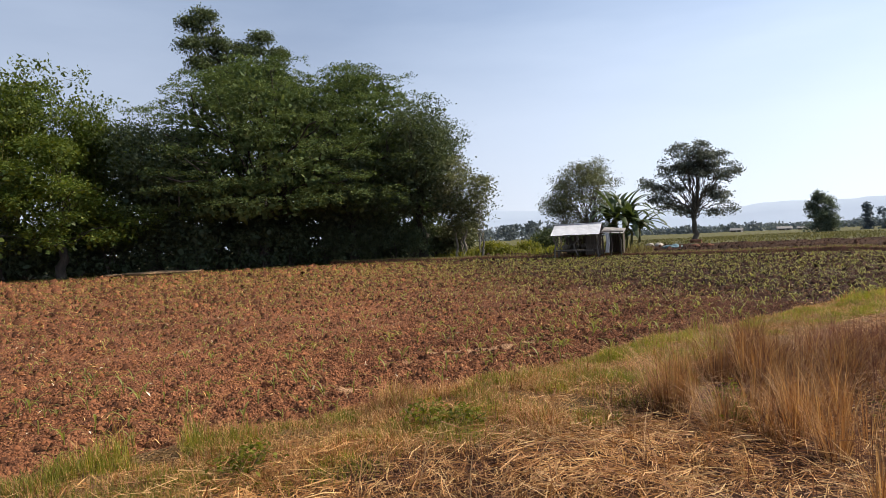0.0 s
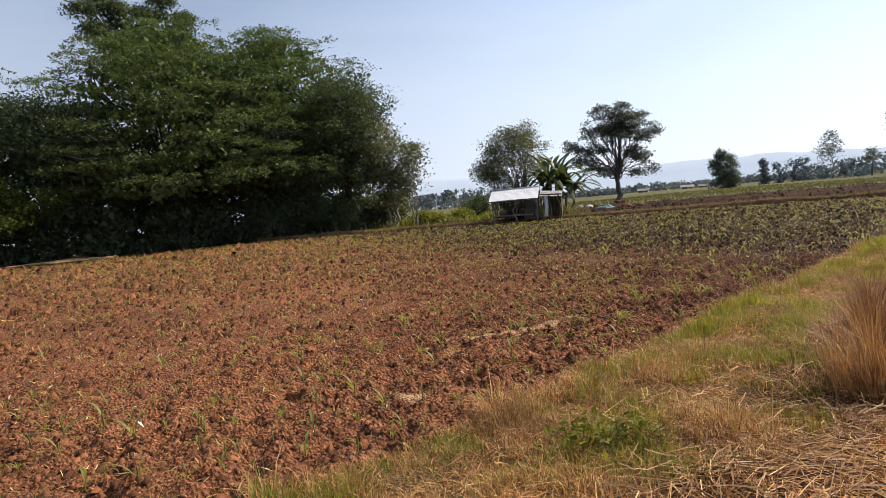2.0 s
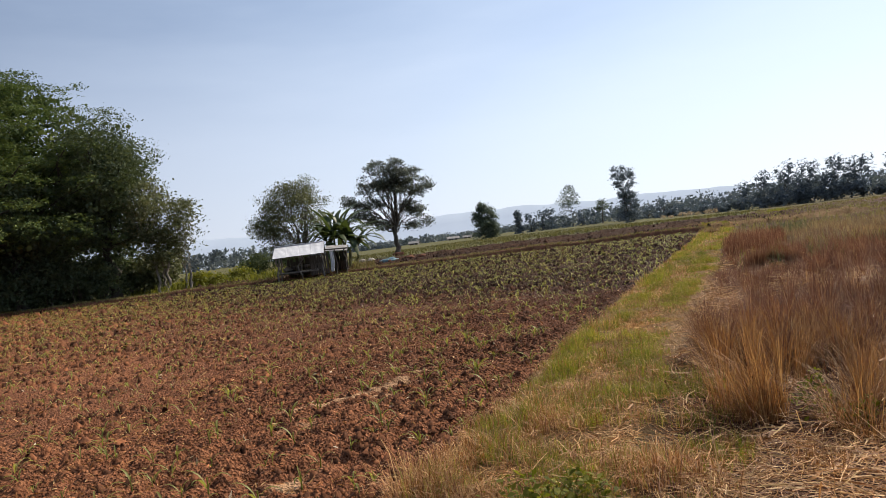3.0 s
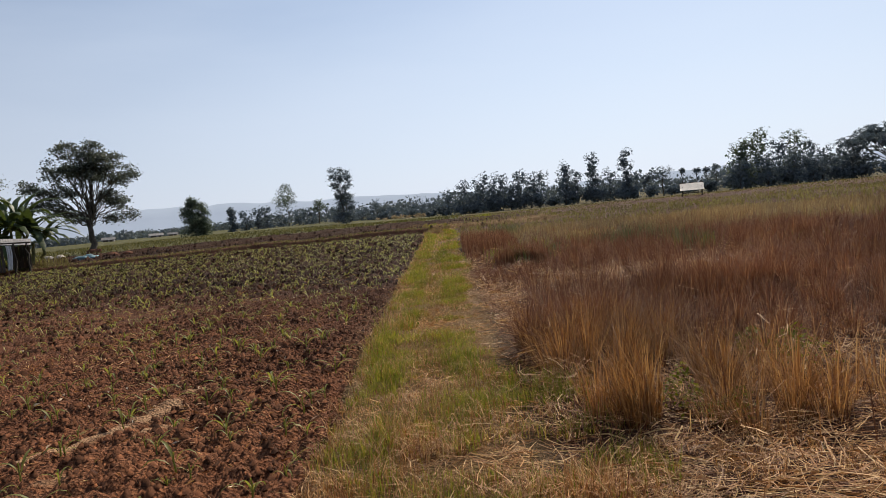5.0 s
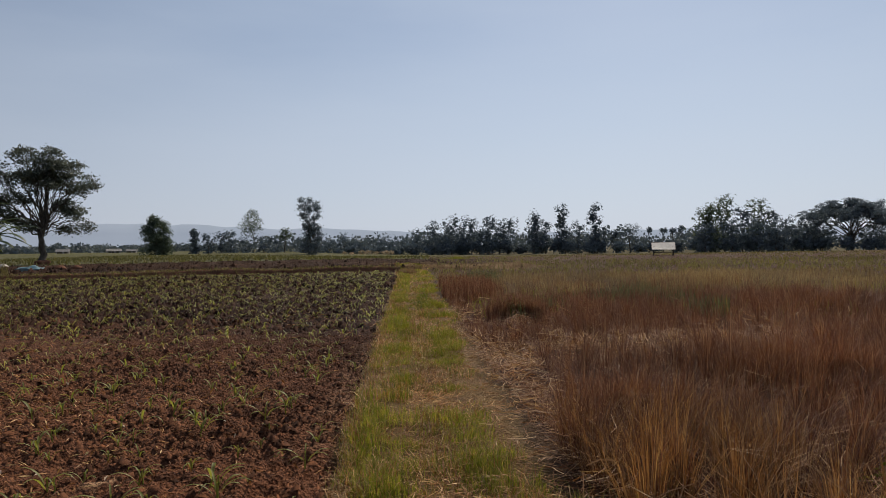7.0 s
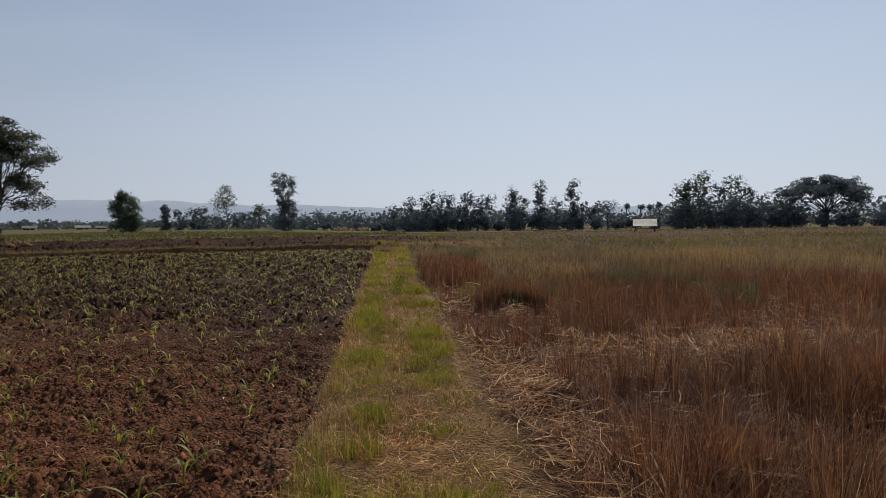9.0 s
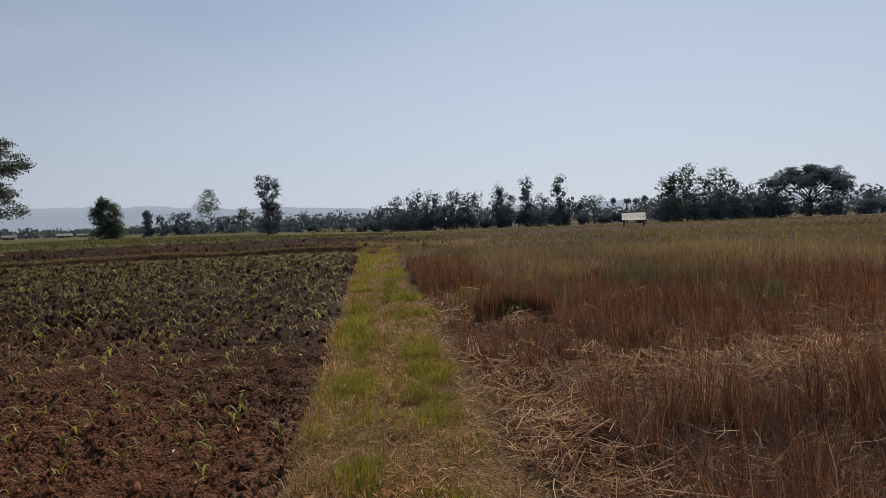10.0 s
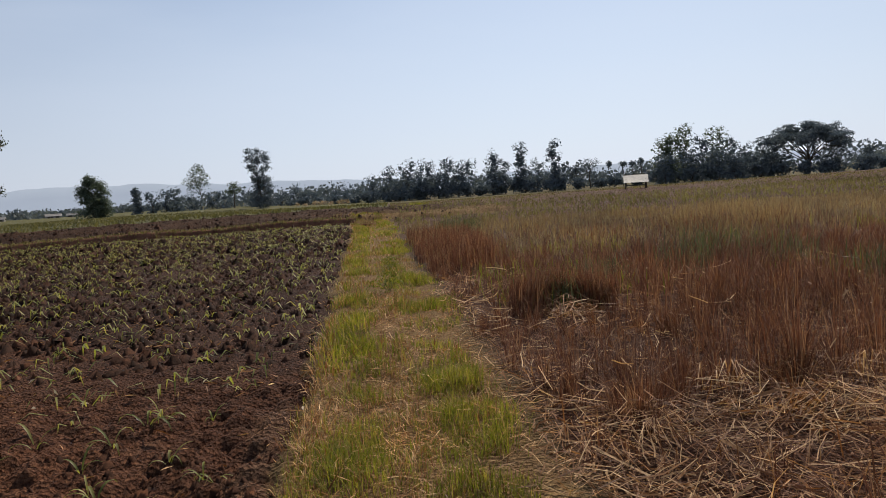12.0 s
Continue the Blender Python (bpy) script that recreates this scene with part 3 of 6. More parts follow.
def grid_mesh(name, xs, ys, mat, fine):
    gx, gy = np.meshgrid(xs, ys, indexing="ij")
    fx, fy = gx.ravel(), gy.ravel()
    near = (np.abs(fx) < 60) & (fy > -20) & (fy < 60)
    jig = np.random.default_rng(5).uniform(-0.014, 0.014, (2, len(fx))) * near
    z = ground_height(fx + jig[0], fy + jig[1])
    if not fine:
        inner = np.minimum.reduce([fx - CLOSE[0], CLOSE[1] - fx, fy - CLOSE[2], CLOSE[3] - fy])
        z = z - 0.2 * ramped(inner, 0.3, 1.0)
    v = np.stack([fx + jig[0], fy + jig[1], z], -1)
    n, k = len(xs), len(ys)
    i, j = np.meshgrid(np.arange(n - 1), np.arange(k - 1), indexing="ij")
    f = np.stack([i * k + j, (i + 1) * k + j, (i + 1) * k + j + 1, i * k + j + 1], -1).reshape(-1, 4)
    me = raw_mesh(name, v, f, mat)
    soil, track, dry, _ = kinds(fx, fy)
    col = me.color_attributes.new("kind_of_ground", "FLOAT_COLOR", "POINT")
    col.data.foreach_set("color", np.stack([soil, track, dry, trodden(fx, fy)], -1).astype(np.float32).ravel())
    return me


XS = steps_of((-4500, -400, 400), (-400, -70, 15), (-70, -46, 1.5), (-46, -14, 0.5), (-14, -6, 0.16), (-6, 0.2, 0.2), (0.2, 6, 0.22), (6, 20, 0.6), (20, 80, 3), (80, 400, 16), (400, 4500, 400))
YS = steps_of((-4500, -300, 400), (-300, -30, 20), (-30, -2, 1.4), (-2, 20, 0.17), (20, 30, 0.22), (30, 48, 0.33), (48, 90, 0.7), (90, 250, 6), (250, 700, 40), (700, 4500, 400))
tagged(new("ground", grid_mesh("ground", XS, YS, GROUND, False)), "ploughed red soil, grass track and dry fields", "ground", kind="structure")
close = grid_mesh("ploughed_ground", steps_of((CLOSE[0], CLOSE[1], 0.036)), steps_of((CLOSE[2], CLOSE[3], 0.036)), GROUND, True)
tagged(new("ploughed_ground", close), "crumbly dark red ploughed soil beside the track", "ground", kind="structure")


def earth_bund():
    """The low bank along the field's far edge: a steep worn face, a rounded top and a soft back."""
    rng = np.random.default_rng(44)
    x = np.arange(-46, -2.2, 0.16)
    out = np.array([0.12, 0.17, 0.26, 0.45, 0.75, 1.15, 1.6])
    up = np.array([-0.15, 0.1, 0.24, 0.29, 0.25, 0.2, -0.05])
    wob = (lattice_noise(x, x * 0, 2.3, 91) - 0.5) * 0.5 + (lattice_noise(x, x * 0, 0.5, 92) - 0.5) * 0.16
    tall = 0.75 + 0.5 * lattice_noise(x, x * 0, 3.1, 93)
    gx = np.repeat(x[:, None], 7, 1) + rng.normal(0, 0.02, (len(x), 7))
    gy = field_back(x)[:, None] + out[None] + wob[:, None] + rng.normal(0, 0.02, (len(x), 7))
    gz = up[None] * tall[:, None] + rng.normal(0, 0.015, (len(x), 7))
    i, j = np.meshgrid(np.arange(len(x) - 1), np.arange(6), indexing="ij")
    f = np.stack([i * 7 + j, (i + 1) * 7 + j, (i + 1) * 7 + j + 1, i * 7 + j + 1], -1).reshape(-1, 4)
    bank = new("earth_bund", raw_mesh("earth_bund", np.stack([gx, gy, gz], -1).reshape(-1, 3), f, EARTH))
    tagged(bank, "low worn earth bund along the field's far edge", "bund", kind="structure")
    n = 7000
    k, u = rng.integers(0, len(x) - 1, n), np.clip(rng.normal(3.0, 1.0, n), 1.6, 5.4)
    j, t = u.astype(int), u % 1
    base = np.stack([gx[k, j], gy[k, j] * (1 - t) + gy[k, j + 1] * t, gz[k, j] * (1 - t) + gz[k, j + 1] * t - 0.02], -1)
    base[:, 0] += rng.uniform(0, 0.16, n)
    tufts = blades(base, rng.uniform(0.05, 0.2, n), rng.uniform(0.018, 0.04, n), rng.uniform(0, 6.3, n), np.abs(rng.normal(0.5, 0.3, n)))
    tagged(new("bund_grass", raw_mesh("bund_grass", *tufts, OLIVE_DRY)), "short yellowish grass along the top of the bund", "grass", kind="stuff")


earth_bund()


def hills():
    """A long low ridge all round the far side."""
    a = np.linspace(radians(-75), radians(100), 260)  # to the left of +y
    deg = np.degrees(a)
    h = np.interp(deg, [-75, -45, -30, -22, -18, -12, -5, 0, 5, 8.5, 12, 16, 20, 23, 27, 31, 38, 45, 49, 60, 100], [60, 80, 85, 85, 85, 75, 70, 80, 100, 122, 108, 126, 148, 140, 138, 125, 140, 160, 178, 170, 120])
    h = h + (lattice_noise(deg * 1.0, deg * 0, 2.1, 5) - 0.5) * 14 + (lattice_noise(deg, deg * 0, 0.7, 6) - 0.5) * 6
    r = 4050
    x, y = -np.sin(a), np.cos(a)
    rows = [np.stack([x * (r - 300), y * (r - 300), np.full_like(a, -8)], -1), np.stack([x * (r - 90), y * (r - 90), h * 0.62], -1), np.stack([x * r, y * r, h], -1), np.stack([x * (r + 250), y * (r + 250), np.full_like(a, -8)], -1)]
    v = np.concatenate(rows)
    n = len(a)
    f = np.concatenate([np.stack([k * n + np.arange(n - 1), k * n + np.arange(1, n), (k + 1) * n + np.arange(1, n), (k + 1) * n + np.arange(n - 1)], -1) for k in range(3)])
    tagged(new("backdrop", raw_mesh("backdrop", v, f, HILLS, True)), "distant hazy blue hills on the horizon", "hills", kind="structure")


hills()


# ---- the grove beyond the ploughed field ----
def grove():
    R = np.random.default_rng
    rain = dict(group="grove", up=1.5, flat=0.5, every=6, twigs=2, inward=0.64)
    tree("rain_tree", -50, 21.8, 0.1, "old rain tree with a wide flat tiered crown", "tree", layers(R(1), 10.8, 11.0, 4.8, 17.2, 7, 1.8, 0.36), 1, RAIN_LEAF, SHADED_BARK, 5.0, 0.5, 9200, 9, 0.192, 0.16, fill=3200, fill_size=0.42, **rain)
    tree("rain_tree", -50, 31.0, 0.1, "rain tree with a domed dark green crown", "tree", layers(R(2), 8.6, 8.8, 4.8, 17.4, 7, 1.7, 0.36), 2, RAIN_LEAF, SHADED_BARK, 5.0, 0.45, 6700, 9, 0.192, 0.16, fill=2500, fill_size=0.42, **rain)
    tree("tall_tree", -60, 23.2, 0, "tall loose-crowned tree rising behind the grove", "tree", [(q[0] + lx, q[1] + ly, *q[2:]) for lx, ly, lz, n, w in ((0, -3.4, 22.9, 4, 1.0), (0, -2.2, 23.9, 4, 0.9), (0.5, -3.9, 20.7, 4, 0.9), (0.4, -2.8, 19.0, 4, 0.9), (0, -1.2, 21.6, 5, 1.2), (0, 3.4, 22.6, 4, 0.9), (0, 1.2, 21.4, 5, 1.2), (1, 4.7, 20.8, 4, 1.0), (0.5, -0.5, 18.5, 7, 1.8), (0, 3.0, 18.6, 7, 2.0)) for q in heap(R(31 + n), n, w, w, lz - w, lz + w, 0.85, 0.75)], 3, DARK_LEAF, SHADED_BARK, 15.5, 0.42, 2700, 9, 0.22, 0.3, group="grove", lean=(0, 0.5), fill=500, every=2)
    tree("tall_tree", -60, 27.6, 0, "tall tree with a narrow dark crown in the grove", "tree", heap(R(4), 12, 2.4, 2.6, 12.0, 21.0, 1.5, 0.8), 4, DARK_LEAF, SHADED_BARK, 13, 0.36, 1300, 10, 0.22, 0.4, group="grove", fill=500, every=2)
    tree("grove_tree", -43.0, 33.2, 0.1, "broad tree with foliage hanging almost to the ground", "tree", heap(R(5), 52, 4.3, 4.7, 0.3, 16.0, 1.6, 0.8), 5, DARK_LEAF, SHADED_BARK, 5.0, 0.34, 4600, 8, 0.19, 0.38, group="grove", lean=(0.3, -0.3), fill=900, every=2)
    tree("grove_tree", -46, 28.0, 0.1, "dark tree filling the front of the grove", "tree", heap(R(51), 30, 3.8, 4.6, 0.3, 11.5, 1.6, 0.8), 51, DARK_LEAF, SHADED_BARK, 4.0, 0.28, 2300, 8, 0.21, 0.4, group="grove", fill=900, every=2)
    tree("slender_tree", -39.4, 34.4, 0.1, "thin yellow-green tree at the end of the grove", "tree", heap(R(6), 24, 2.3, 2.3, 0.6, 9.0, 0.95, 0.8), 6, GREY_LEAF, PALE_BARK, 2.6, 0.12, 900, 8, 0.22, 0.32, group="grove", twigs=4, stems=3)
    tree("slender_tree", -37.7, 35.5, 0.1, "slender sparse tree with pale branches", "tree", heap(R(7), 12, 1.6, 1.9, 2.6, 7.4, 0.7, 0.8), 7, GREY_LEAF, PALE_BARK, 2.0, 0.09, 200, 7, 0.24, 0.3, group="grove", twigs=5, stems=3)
    tree("rain_tree", -48.0, 6.2, 0, "low yellow-green rain tree with layered branches", "tree", tiers(R(8), 34, 5.4, 6.6, 2.6, 9.4, 1.5, 0.45, 8) + heap(R(108), 12, 3.5, 4.5, 1.5, 8.5, 1.6, 0.8), 8, BAMBOO_LEAF, SHADED_BARK, 3.2, 0.3, 3000, 8, 0.19, 0.32, group="grove", up=1.6, fill=700, every=2)
    tree("grove_tree", -50, 13, 0, "dark tree between the bamboo and the rain trees", "tree", heap(R(9), 28, 3.8, 4.4, 0.8, 12.8, 1.8, 0.75), 9, DARK_LEAF, SHADED_BARK, 4.5, 0.3, 2300, 8, 0.22, 0.4, group="grove", fill=900, every=2)
    tree("grove_tree", -57, 37, 0, "dark tree standing behind the rain trees", "tree", heap(R(12), 24, 4.0, 6.0, 0.6, 13.5, 2.1, 0.75), 12, DARK_LEAF, SHADED_BARK, 5, 0.35, 700, 8, 0.42, 0.55, group="grove", fill=500, every=2)
    tree("grove_tree", -59, 12, 0, "dark tree in the depth of the grove", "tree", heap(R(13), 24, 4.0, 6.5, 0.6, 12, 2.2, 0.75), 13, DARK_LEAF, SHADED_BARK, 5, 0.35, 600, 8, 0.46, 0.6, group="grove", fill=500, every=2)
    tree("grove_tree", -58, 24, 0, "dark tree in the middle of the grove", "tree", heap(R(14), 24, 3.5, 7.5, 0.6, 11, 2.2, 0.75), 14, DARK_LEAF, SHADED_BARK, 5, 0.35, 600, 8, 0.46, 0.6, group="grove", fill=500, every=2)


grove()


def bamboo(x, y, h, reach, culms, seed, label, per=7, z=0, clumps_per=16):
    """A clump of culms that arch out at the top, with hanging leaves."""
    rng = np.random.default_rng(seed)
    ob = thing("bamboo_clump", pose(x, y, z), label, "bamboo", "grove")
    stems, pads = [], []
    for k in range(culms):
        a, hh, out = rng.uniform(0, 2 * np.pi), h * rng.uniform(0.62, 1.0), reach * rng.uniform(0.3, 1.0)
        b = rng.normal(0, 0.5, 2)
        t = np.linspace(0, 1, 10)
        p = np.stack([b[0] + out * math.cos(a) * t**2.4, b[1] + out * math.sin(a) * t**2.4, hh * (t - 0.22 * t**5) / 0.9], -1)
        stems.append(tube(p, np.linspace(0.06, 0.012, 10), 5))
        for j in range(4, 10):
            s = 0.45 + 0.12 * j
            pads.append((*p[j], s, s, s * 0.6))
    for v, f in stems:
        part("culm", raw_mesh("culm", v, f, CULM, True), ob)
    part("foliage", raw_mesh("leaves", *foliage(rng, pads, int(culms * clumps_per * 2.9), per, 0.27, 0.22, flat=0.8, up=0.5, slim=0.5, hollow=0.2, droop=1.2), BAMBOO_LEAF), ob)


bamboo(-53.0, 3.6, 17.4, 4.8, 60, 21, "tall yellow-green bamboo clump with arching plumes")
bamboo(-53.5, 8.9, 15.0, 3.4, 48, 22, "yellow-green bamboo clump with drooping tips")


def understory():
    """Dark bushes under the grove, one by one."""
    rng = np.random.default_rng(33)
    for k in range(26):
        y = -1.5 + k * 1.55 + rng.uniform(-0.5, 0.5)
        x = -50.5 + rng.uniform(-1.5, 1.2) + (2.5 if y > 27 else 0) + (1.5 if 14 < y < 27 else 0)
        h = rng.uniform(3.4, 6.0)
        ob = thing("bush", pose(x, y, 0), "dark green shrub in the shade of the grove", "bush", "undergrowth of the grove")
        pads = heap(rng, 7, 1.4, 1.6, 0.4, h, 1.05, 0.95) + [(rng.uniform(-0.6, 0.6), s, 0.55, 0.95, 0.95, 0.7) for s in (-0.8, 0.0, 0.8)]
        tubes = [tube(*limb(rng, (rng.normal(0, 0.1), rng.normal(0, 0.1), -0.1), np.array(q[:3]), 0.045, 0.012, 0.04, 5), 5) for q in pads]
        for v, f in tubes:
            part("stem", raw_mesh("stem", v, f, BARK, True), ob)
        part("foliage", raw_mesh("leaves", *joined([foliage(rng, pads, 185, 6, 0.28, 0.32, up=0.6), foliage(rng, pads, 60, 3, 0.5, 0.4, hollow=0.0, slim=0.75)]), DARK_LEAF), ob)
    for k in range(14):
        ob = thing("bush", pose(-54.5 + rng.uniform(-1, 1), -2 + k * 2.9 + rng.uniform(-0.4, 0.4), 0), "dark green shrub deep in the grove", "bush", "undergrowth of the grove")
        pads = heap(rng, 5, 1.3, 1.5, 0.3, 4.2, 1.2, 0.95) + [(0, s, 0.6, 1.1, 1.1, 0.8) for s in (-0.8, 0.8)]
        for q in pads[:3]:
            v, f = tube(*limb(rng, (rng.normal(0, 0.1), rng.normal(0, 0.1), -0.1), np.array(q[:3]), 0.045, 0.012, 0.04, 5), 5)
            part("stem", raw_mesh("stem", v, f, BARK, True), ob)
        part("foliage", raw_mesh("foliage", *foliage(rng, pads, 200, 4, 0.5, 0.4, hollow=0.1, slim=0.7, up=0.5), DARK_LEAF), ob)
    for k in range(9):
        ob = thing("bush", pose(-46.5 + k * 0.7 + rng.uniform(-0.4, 0.4), 33.5 + k * 0.35 + rng.uniform(-0.8, 0.8), 0.05), "green shrub at the sunny end of the grove", "bush", "undergrowth of the grove")
        pads = heap(rng, 7, 1.1, 1.2, 0.1, rng.uniform(1.6, 3.4), 0.8, 0.95)
        for q in pads:
            v, f = tube(*limb(rng, (rng.normal(0, 0.1), rng.normal(0, 0.1), -0.1), np.array(q[:3]), 0.035, 0.01, 0.04, 5), 5)
            part("stem", raw_mesh("stem", v, f, BARK, True), ob)
        part("foliage", raw_mesh("foliage", *foliage(rng, pads, 170, 8, 0.29, 0.3, up=0.6), DARK_LEAF if k < 6 else GREY_LEAF), ob)
    for k in range(16):
        y, x = rng.uniform(-6, 38), rng.uniform(-57, -48)
        ob = thing("young_tree", pose(x, y, 0), "thin grey trunk standing in the grove", "tree", "thin trunks of the grove")
        h = rng.uniform(5, 8)
        p, r = limb(rng, (0, 0, -0.2), (rng.normal(0, 0.6), rng.normal(0, 0.6), h), 0.13, 0.05, 0, 8)
        part("trunk", raw_mesh("trunk", *tube(p, r, 7), PALE_BARK, True), ob)
        pads = heap(rng, 4, 1.2, 1.2, h - 1.5, h + 1.2, 0.9)
        part("crown", raw_mesh("crown", *foliage(rng, pads, 110, 8, 0.22, 0.35), DARK_LEAF), ob)


understory()


def green_shrubs():
    """Sunlit shrubs between the grove and the hut."""
    rng = np.random.default_rng(37)
    spots = [(-44.5, 29.0, 3.2), (-43.4, 30.4, 3.0), (-45.2, 27.2, 3.4), (-41.8, 31.6, 2.6), (-46.6, 25.6, 3.2)]
    spots += [(-39.4 + 1.15 * k + rng.uniform(-0.4, 0.4), 36.4 + 0.75 * k + rng.uniform(-0.9, 0.9), rng.uniform(0.7, 1.3)) for k in range(4)]
    for k, (x, y, h) in enumerate(spots):
        ob = thing("bush", pose(x, y, 0.05), "dark shrub at the edge of the grove" if k < 5 else "low bright green shrub in the meadow", "bush", "shrubs beside the grove")
        pads = heap(rng, 7, 0.4 * h + 0.3, 0.4 * h + 0.3, 0.0, h, 0.28 * h + 0.2, 0.9)
        for q in pads[:5]:
            v, f = tube(*limb(rng, (rng.normal(0, 0.1), rng.normal(0, 0.1), -0.1), np.array(q[:3]), 0.03, 0.01, 0.04, 5), 5)
            part("stem", raw_mesh("stem", v, f, BARK, True), ob)
        part("foliage", raw_mesh("foliage", *foliage(rng, pads, 230, 7, 0.2, 0.22, up=0.6), DARK_LEAF if k < 5 else WEED_LEAF), ob)


green_shrubs()


# ---- the field hut and what stands round it ----
def box(bm, m, x, y, z):
    bmesh.ops.create_cube(bm, size=1.0, matrix=m @ Matrix.Diagonal((x, y, z, 1)))


def board_mesh(name, x, y, z, mat, bevel=0.006):
    bm = bmesh.new()
    box(bm, Matrix(), x, y, z)
    bmesh.ops.bevel(bm, geom=list(bm.edges), offset=bevel, segments=1, affect="EDGES")
    return bm_mesh(name, bm, mat)


def pole_mesh(name, h, r, mat, seed):
    rng = np.random.default_rng(seed)
    p, rr = limb(rng, (0, 0, 0), (0, 0, h), r, r * 0.85, 0, 6)
    p[1:-1, :2] += rng.normal(0, r * 0.25, (4, 2))
    return raw_mesh(name, *tube(p, rr, 8), mat, True)


def corrugated(name, length, wide, mat, seed, pitch=0.076, depth=0.01):
    """A sheet with round corrugations along its length, thin but two-sided, with a slightly ragged end."""
    rng = np.random.default_rng(seed)
    nx, ny = int(wide / pitch * 6), 7
    u, v = np.meshgrid(np.linspace(-wide / 2, wide / 2, nx), np.linspace(0, length, ny), indexing="ij")
    z = depth / 2 * np.cos(u / pitch * 2 * np.pi) + 0.012 * np.sin(v * 2.3 + seed)
    top = np.stack([u, v + (v > length * 0.9) * rng.uniform(-0.02, 0.02), z], -1).reshape(-1, 3)
    low = top - np.array([0, 0, 0.004])
    i, j = np.meshgrid(np.arange(nx - 1), np.arange(ny - 1), indexing="ij")
    f = np.stack([i * ny + j, (i + 1) * ny + j, (i + 1) * ny + j + 1, i * ny + j + 1], -1).reshape(-1, 4)
    return raw_mesh(name, np.concatenate([top, low]), np.concatenate([f, f[:, ::-1] + len(top)]), mat, True)


def hut():
    base = pose(-26.15, 36.2, 0.15, 0, 0, 34)
    ob = thing("field_hut", base, "open field hut of grey poles under a bright corrugated zinc roof", "hut")
    # main roof: two slopes of sheets on a frame of rafters
    bm = bmesh.new()
    for x in (-2.8, -1.85, -0.9, 0.05):
        box(bm, pose(x, -1.16, 1.77, 20, 0, 0), 0.06, 2.2, 0.06)
        box(bm, pose(x, 0.6, 1.78, -27, 0, 0), 0.06, 1.8, 0.06)
    roof = part("roof_frame", bm_mesh("roof_frame", bm, DARK_WOOD), ob, "dark pole rafters")
    for k in range(4):
        x = -2.95 + 0.42 + k * 0.8
        part("roof_sheet", corrugated("roof_sheet", 2.25, 0.86, ZINC, k), roof, "bright zinc roof sheet", pose(x, -2.24, 1.44 + 0.004 * (k % 2), 20, 0, 0))
        part("roof_sheet", corrugated("roof_sheet", 1.75, 0.86, OLD_ZINC, 10 + k), roof, "weathered zinc roof sheet", pose(x, 1.4, 1.44 + 0.004 * (k % 2), 27, 0, 180))
    for k in range(2):
        part("roof_sheet", corrugated("roof_sheet", 2.7, 0.78, OLD_ZINC, 20 + k), ob, "dull grey lean-to roof sheet", pose(0.7 + k * 0.72, -1.5, 1.5 - 0.06 * k, 8, 5, 0))
    ridge = board_mesh("ridge_cap", 3.3, 0.22, 0.03, ZINC)
    part("ridge_cap", ridge, roof, "", pose(-1.33, -0.16, 2.23))
    n = 0
    for x in (-2.75, -1.35, 0.1):
        for y, h in ((-1.75, 1.52), (-0.15, 2.15), (1.15, 1.5)):
            part("post", pole_mesh("post", h + 0.2, 0.055, OLD_WOOD, n), ob, "", pose(x, y, -0.2))
            n += 1
    for x in (1.0, 1.62):
        for y in (-1.4, 1.1):
            part("post", pole_mesh("post", 1.8, 0.05, DARK_WOOD, n), ob, "", pose(x, y, -0.2))
            n += 1
    for y, z in ((-1.75, 1.5), (1.15, 1.46), (-0.15, 2.12)):
        part("beam", board_mesh("beam", 3.1, 0.07, 0.09, DARK_WOOD), ob, "", pose(-1.33, y, z))
    part("beam", board_mesh("beam", 1.7, 0.07, 0.08, DARK_WOOD), ob, "", pose(0.95, -1.4, 1.6, 0, 2.5, 0))
    # platform, rail and walls
    bm = bmesh.new()
    for y in (-1.3, -0.15, 1.0):
        box(bm, pose(-1.36, y, 0.36), 2.8, 0.08, 0.09)
    deck = part("platform_frame", bm_mesh("platform_frame", bm, DARK_WOOD), ob)
    for k in range(12):
        part("floor_board", board_mesh("floor_board", 0.2, 2.5, 0.035, DARK_WOOD), deck, "", pose(-2.6 + k * 0.225, -0.15, 0.42))
    part("rail", board_mesh("rail", 2.6, 0.05, 0.06, OLD_WOOD), ob, "pale rail along the front", pose(-1.45, -1.8, 0.4, 0, 1.0, 0))
    rng = np.random.default_rng(50)
    # Wall boards in dark wood: the shade under the roofs put into their colour.
    for k in range(8):
        w = rng.uniform(0.1, 0.15)
        part("wall_board", board_mesh("wall_board", w, 0.025, 1.32 + rng.uniform(-0.08, 0.05), DARK_WOOD), ob, "", pose(-0.62 + k * 0.15, -1.36, 0.72, 0, rng.normal(0, 1.2), 0))
    for k in range(6):
        part("wall_board", board_mesh("wall_board", 0.17, 0.025, 1.35 + rng.uniform(-0.1, 0.05), DARK_WOOD), ob, "board toned dark for the shade under the roof", pose(0.75 + k * 0.18, 1.0, 0.72, 0, rng.normal(0, 1), 0))
    for k in range(12):
        part("wall_board", board_mesh("wall_board", 0.19, 0.025, 1.3 + rng.uniform(-0.15, 0.05), DARK_WOOD), ob, "board toned dark for the shade under the roof", pose(-2.3 + k * 0.2, 1.1, 0.68 - 0.1 * (k % 3), 0, rng.normal(0, 1), 0))
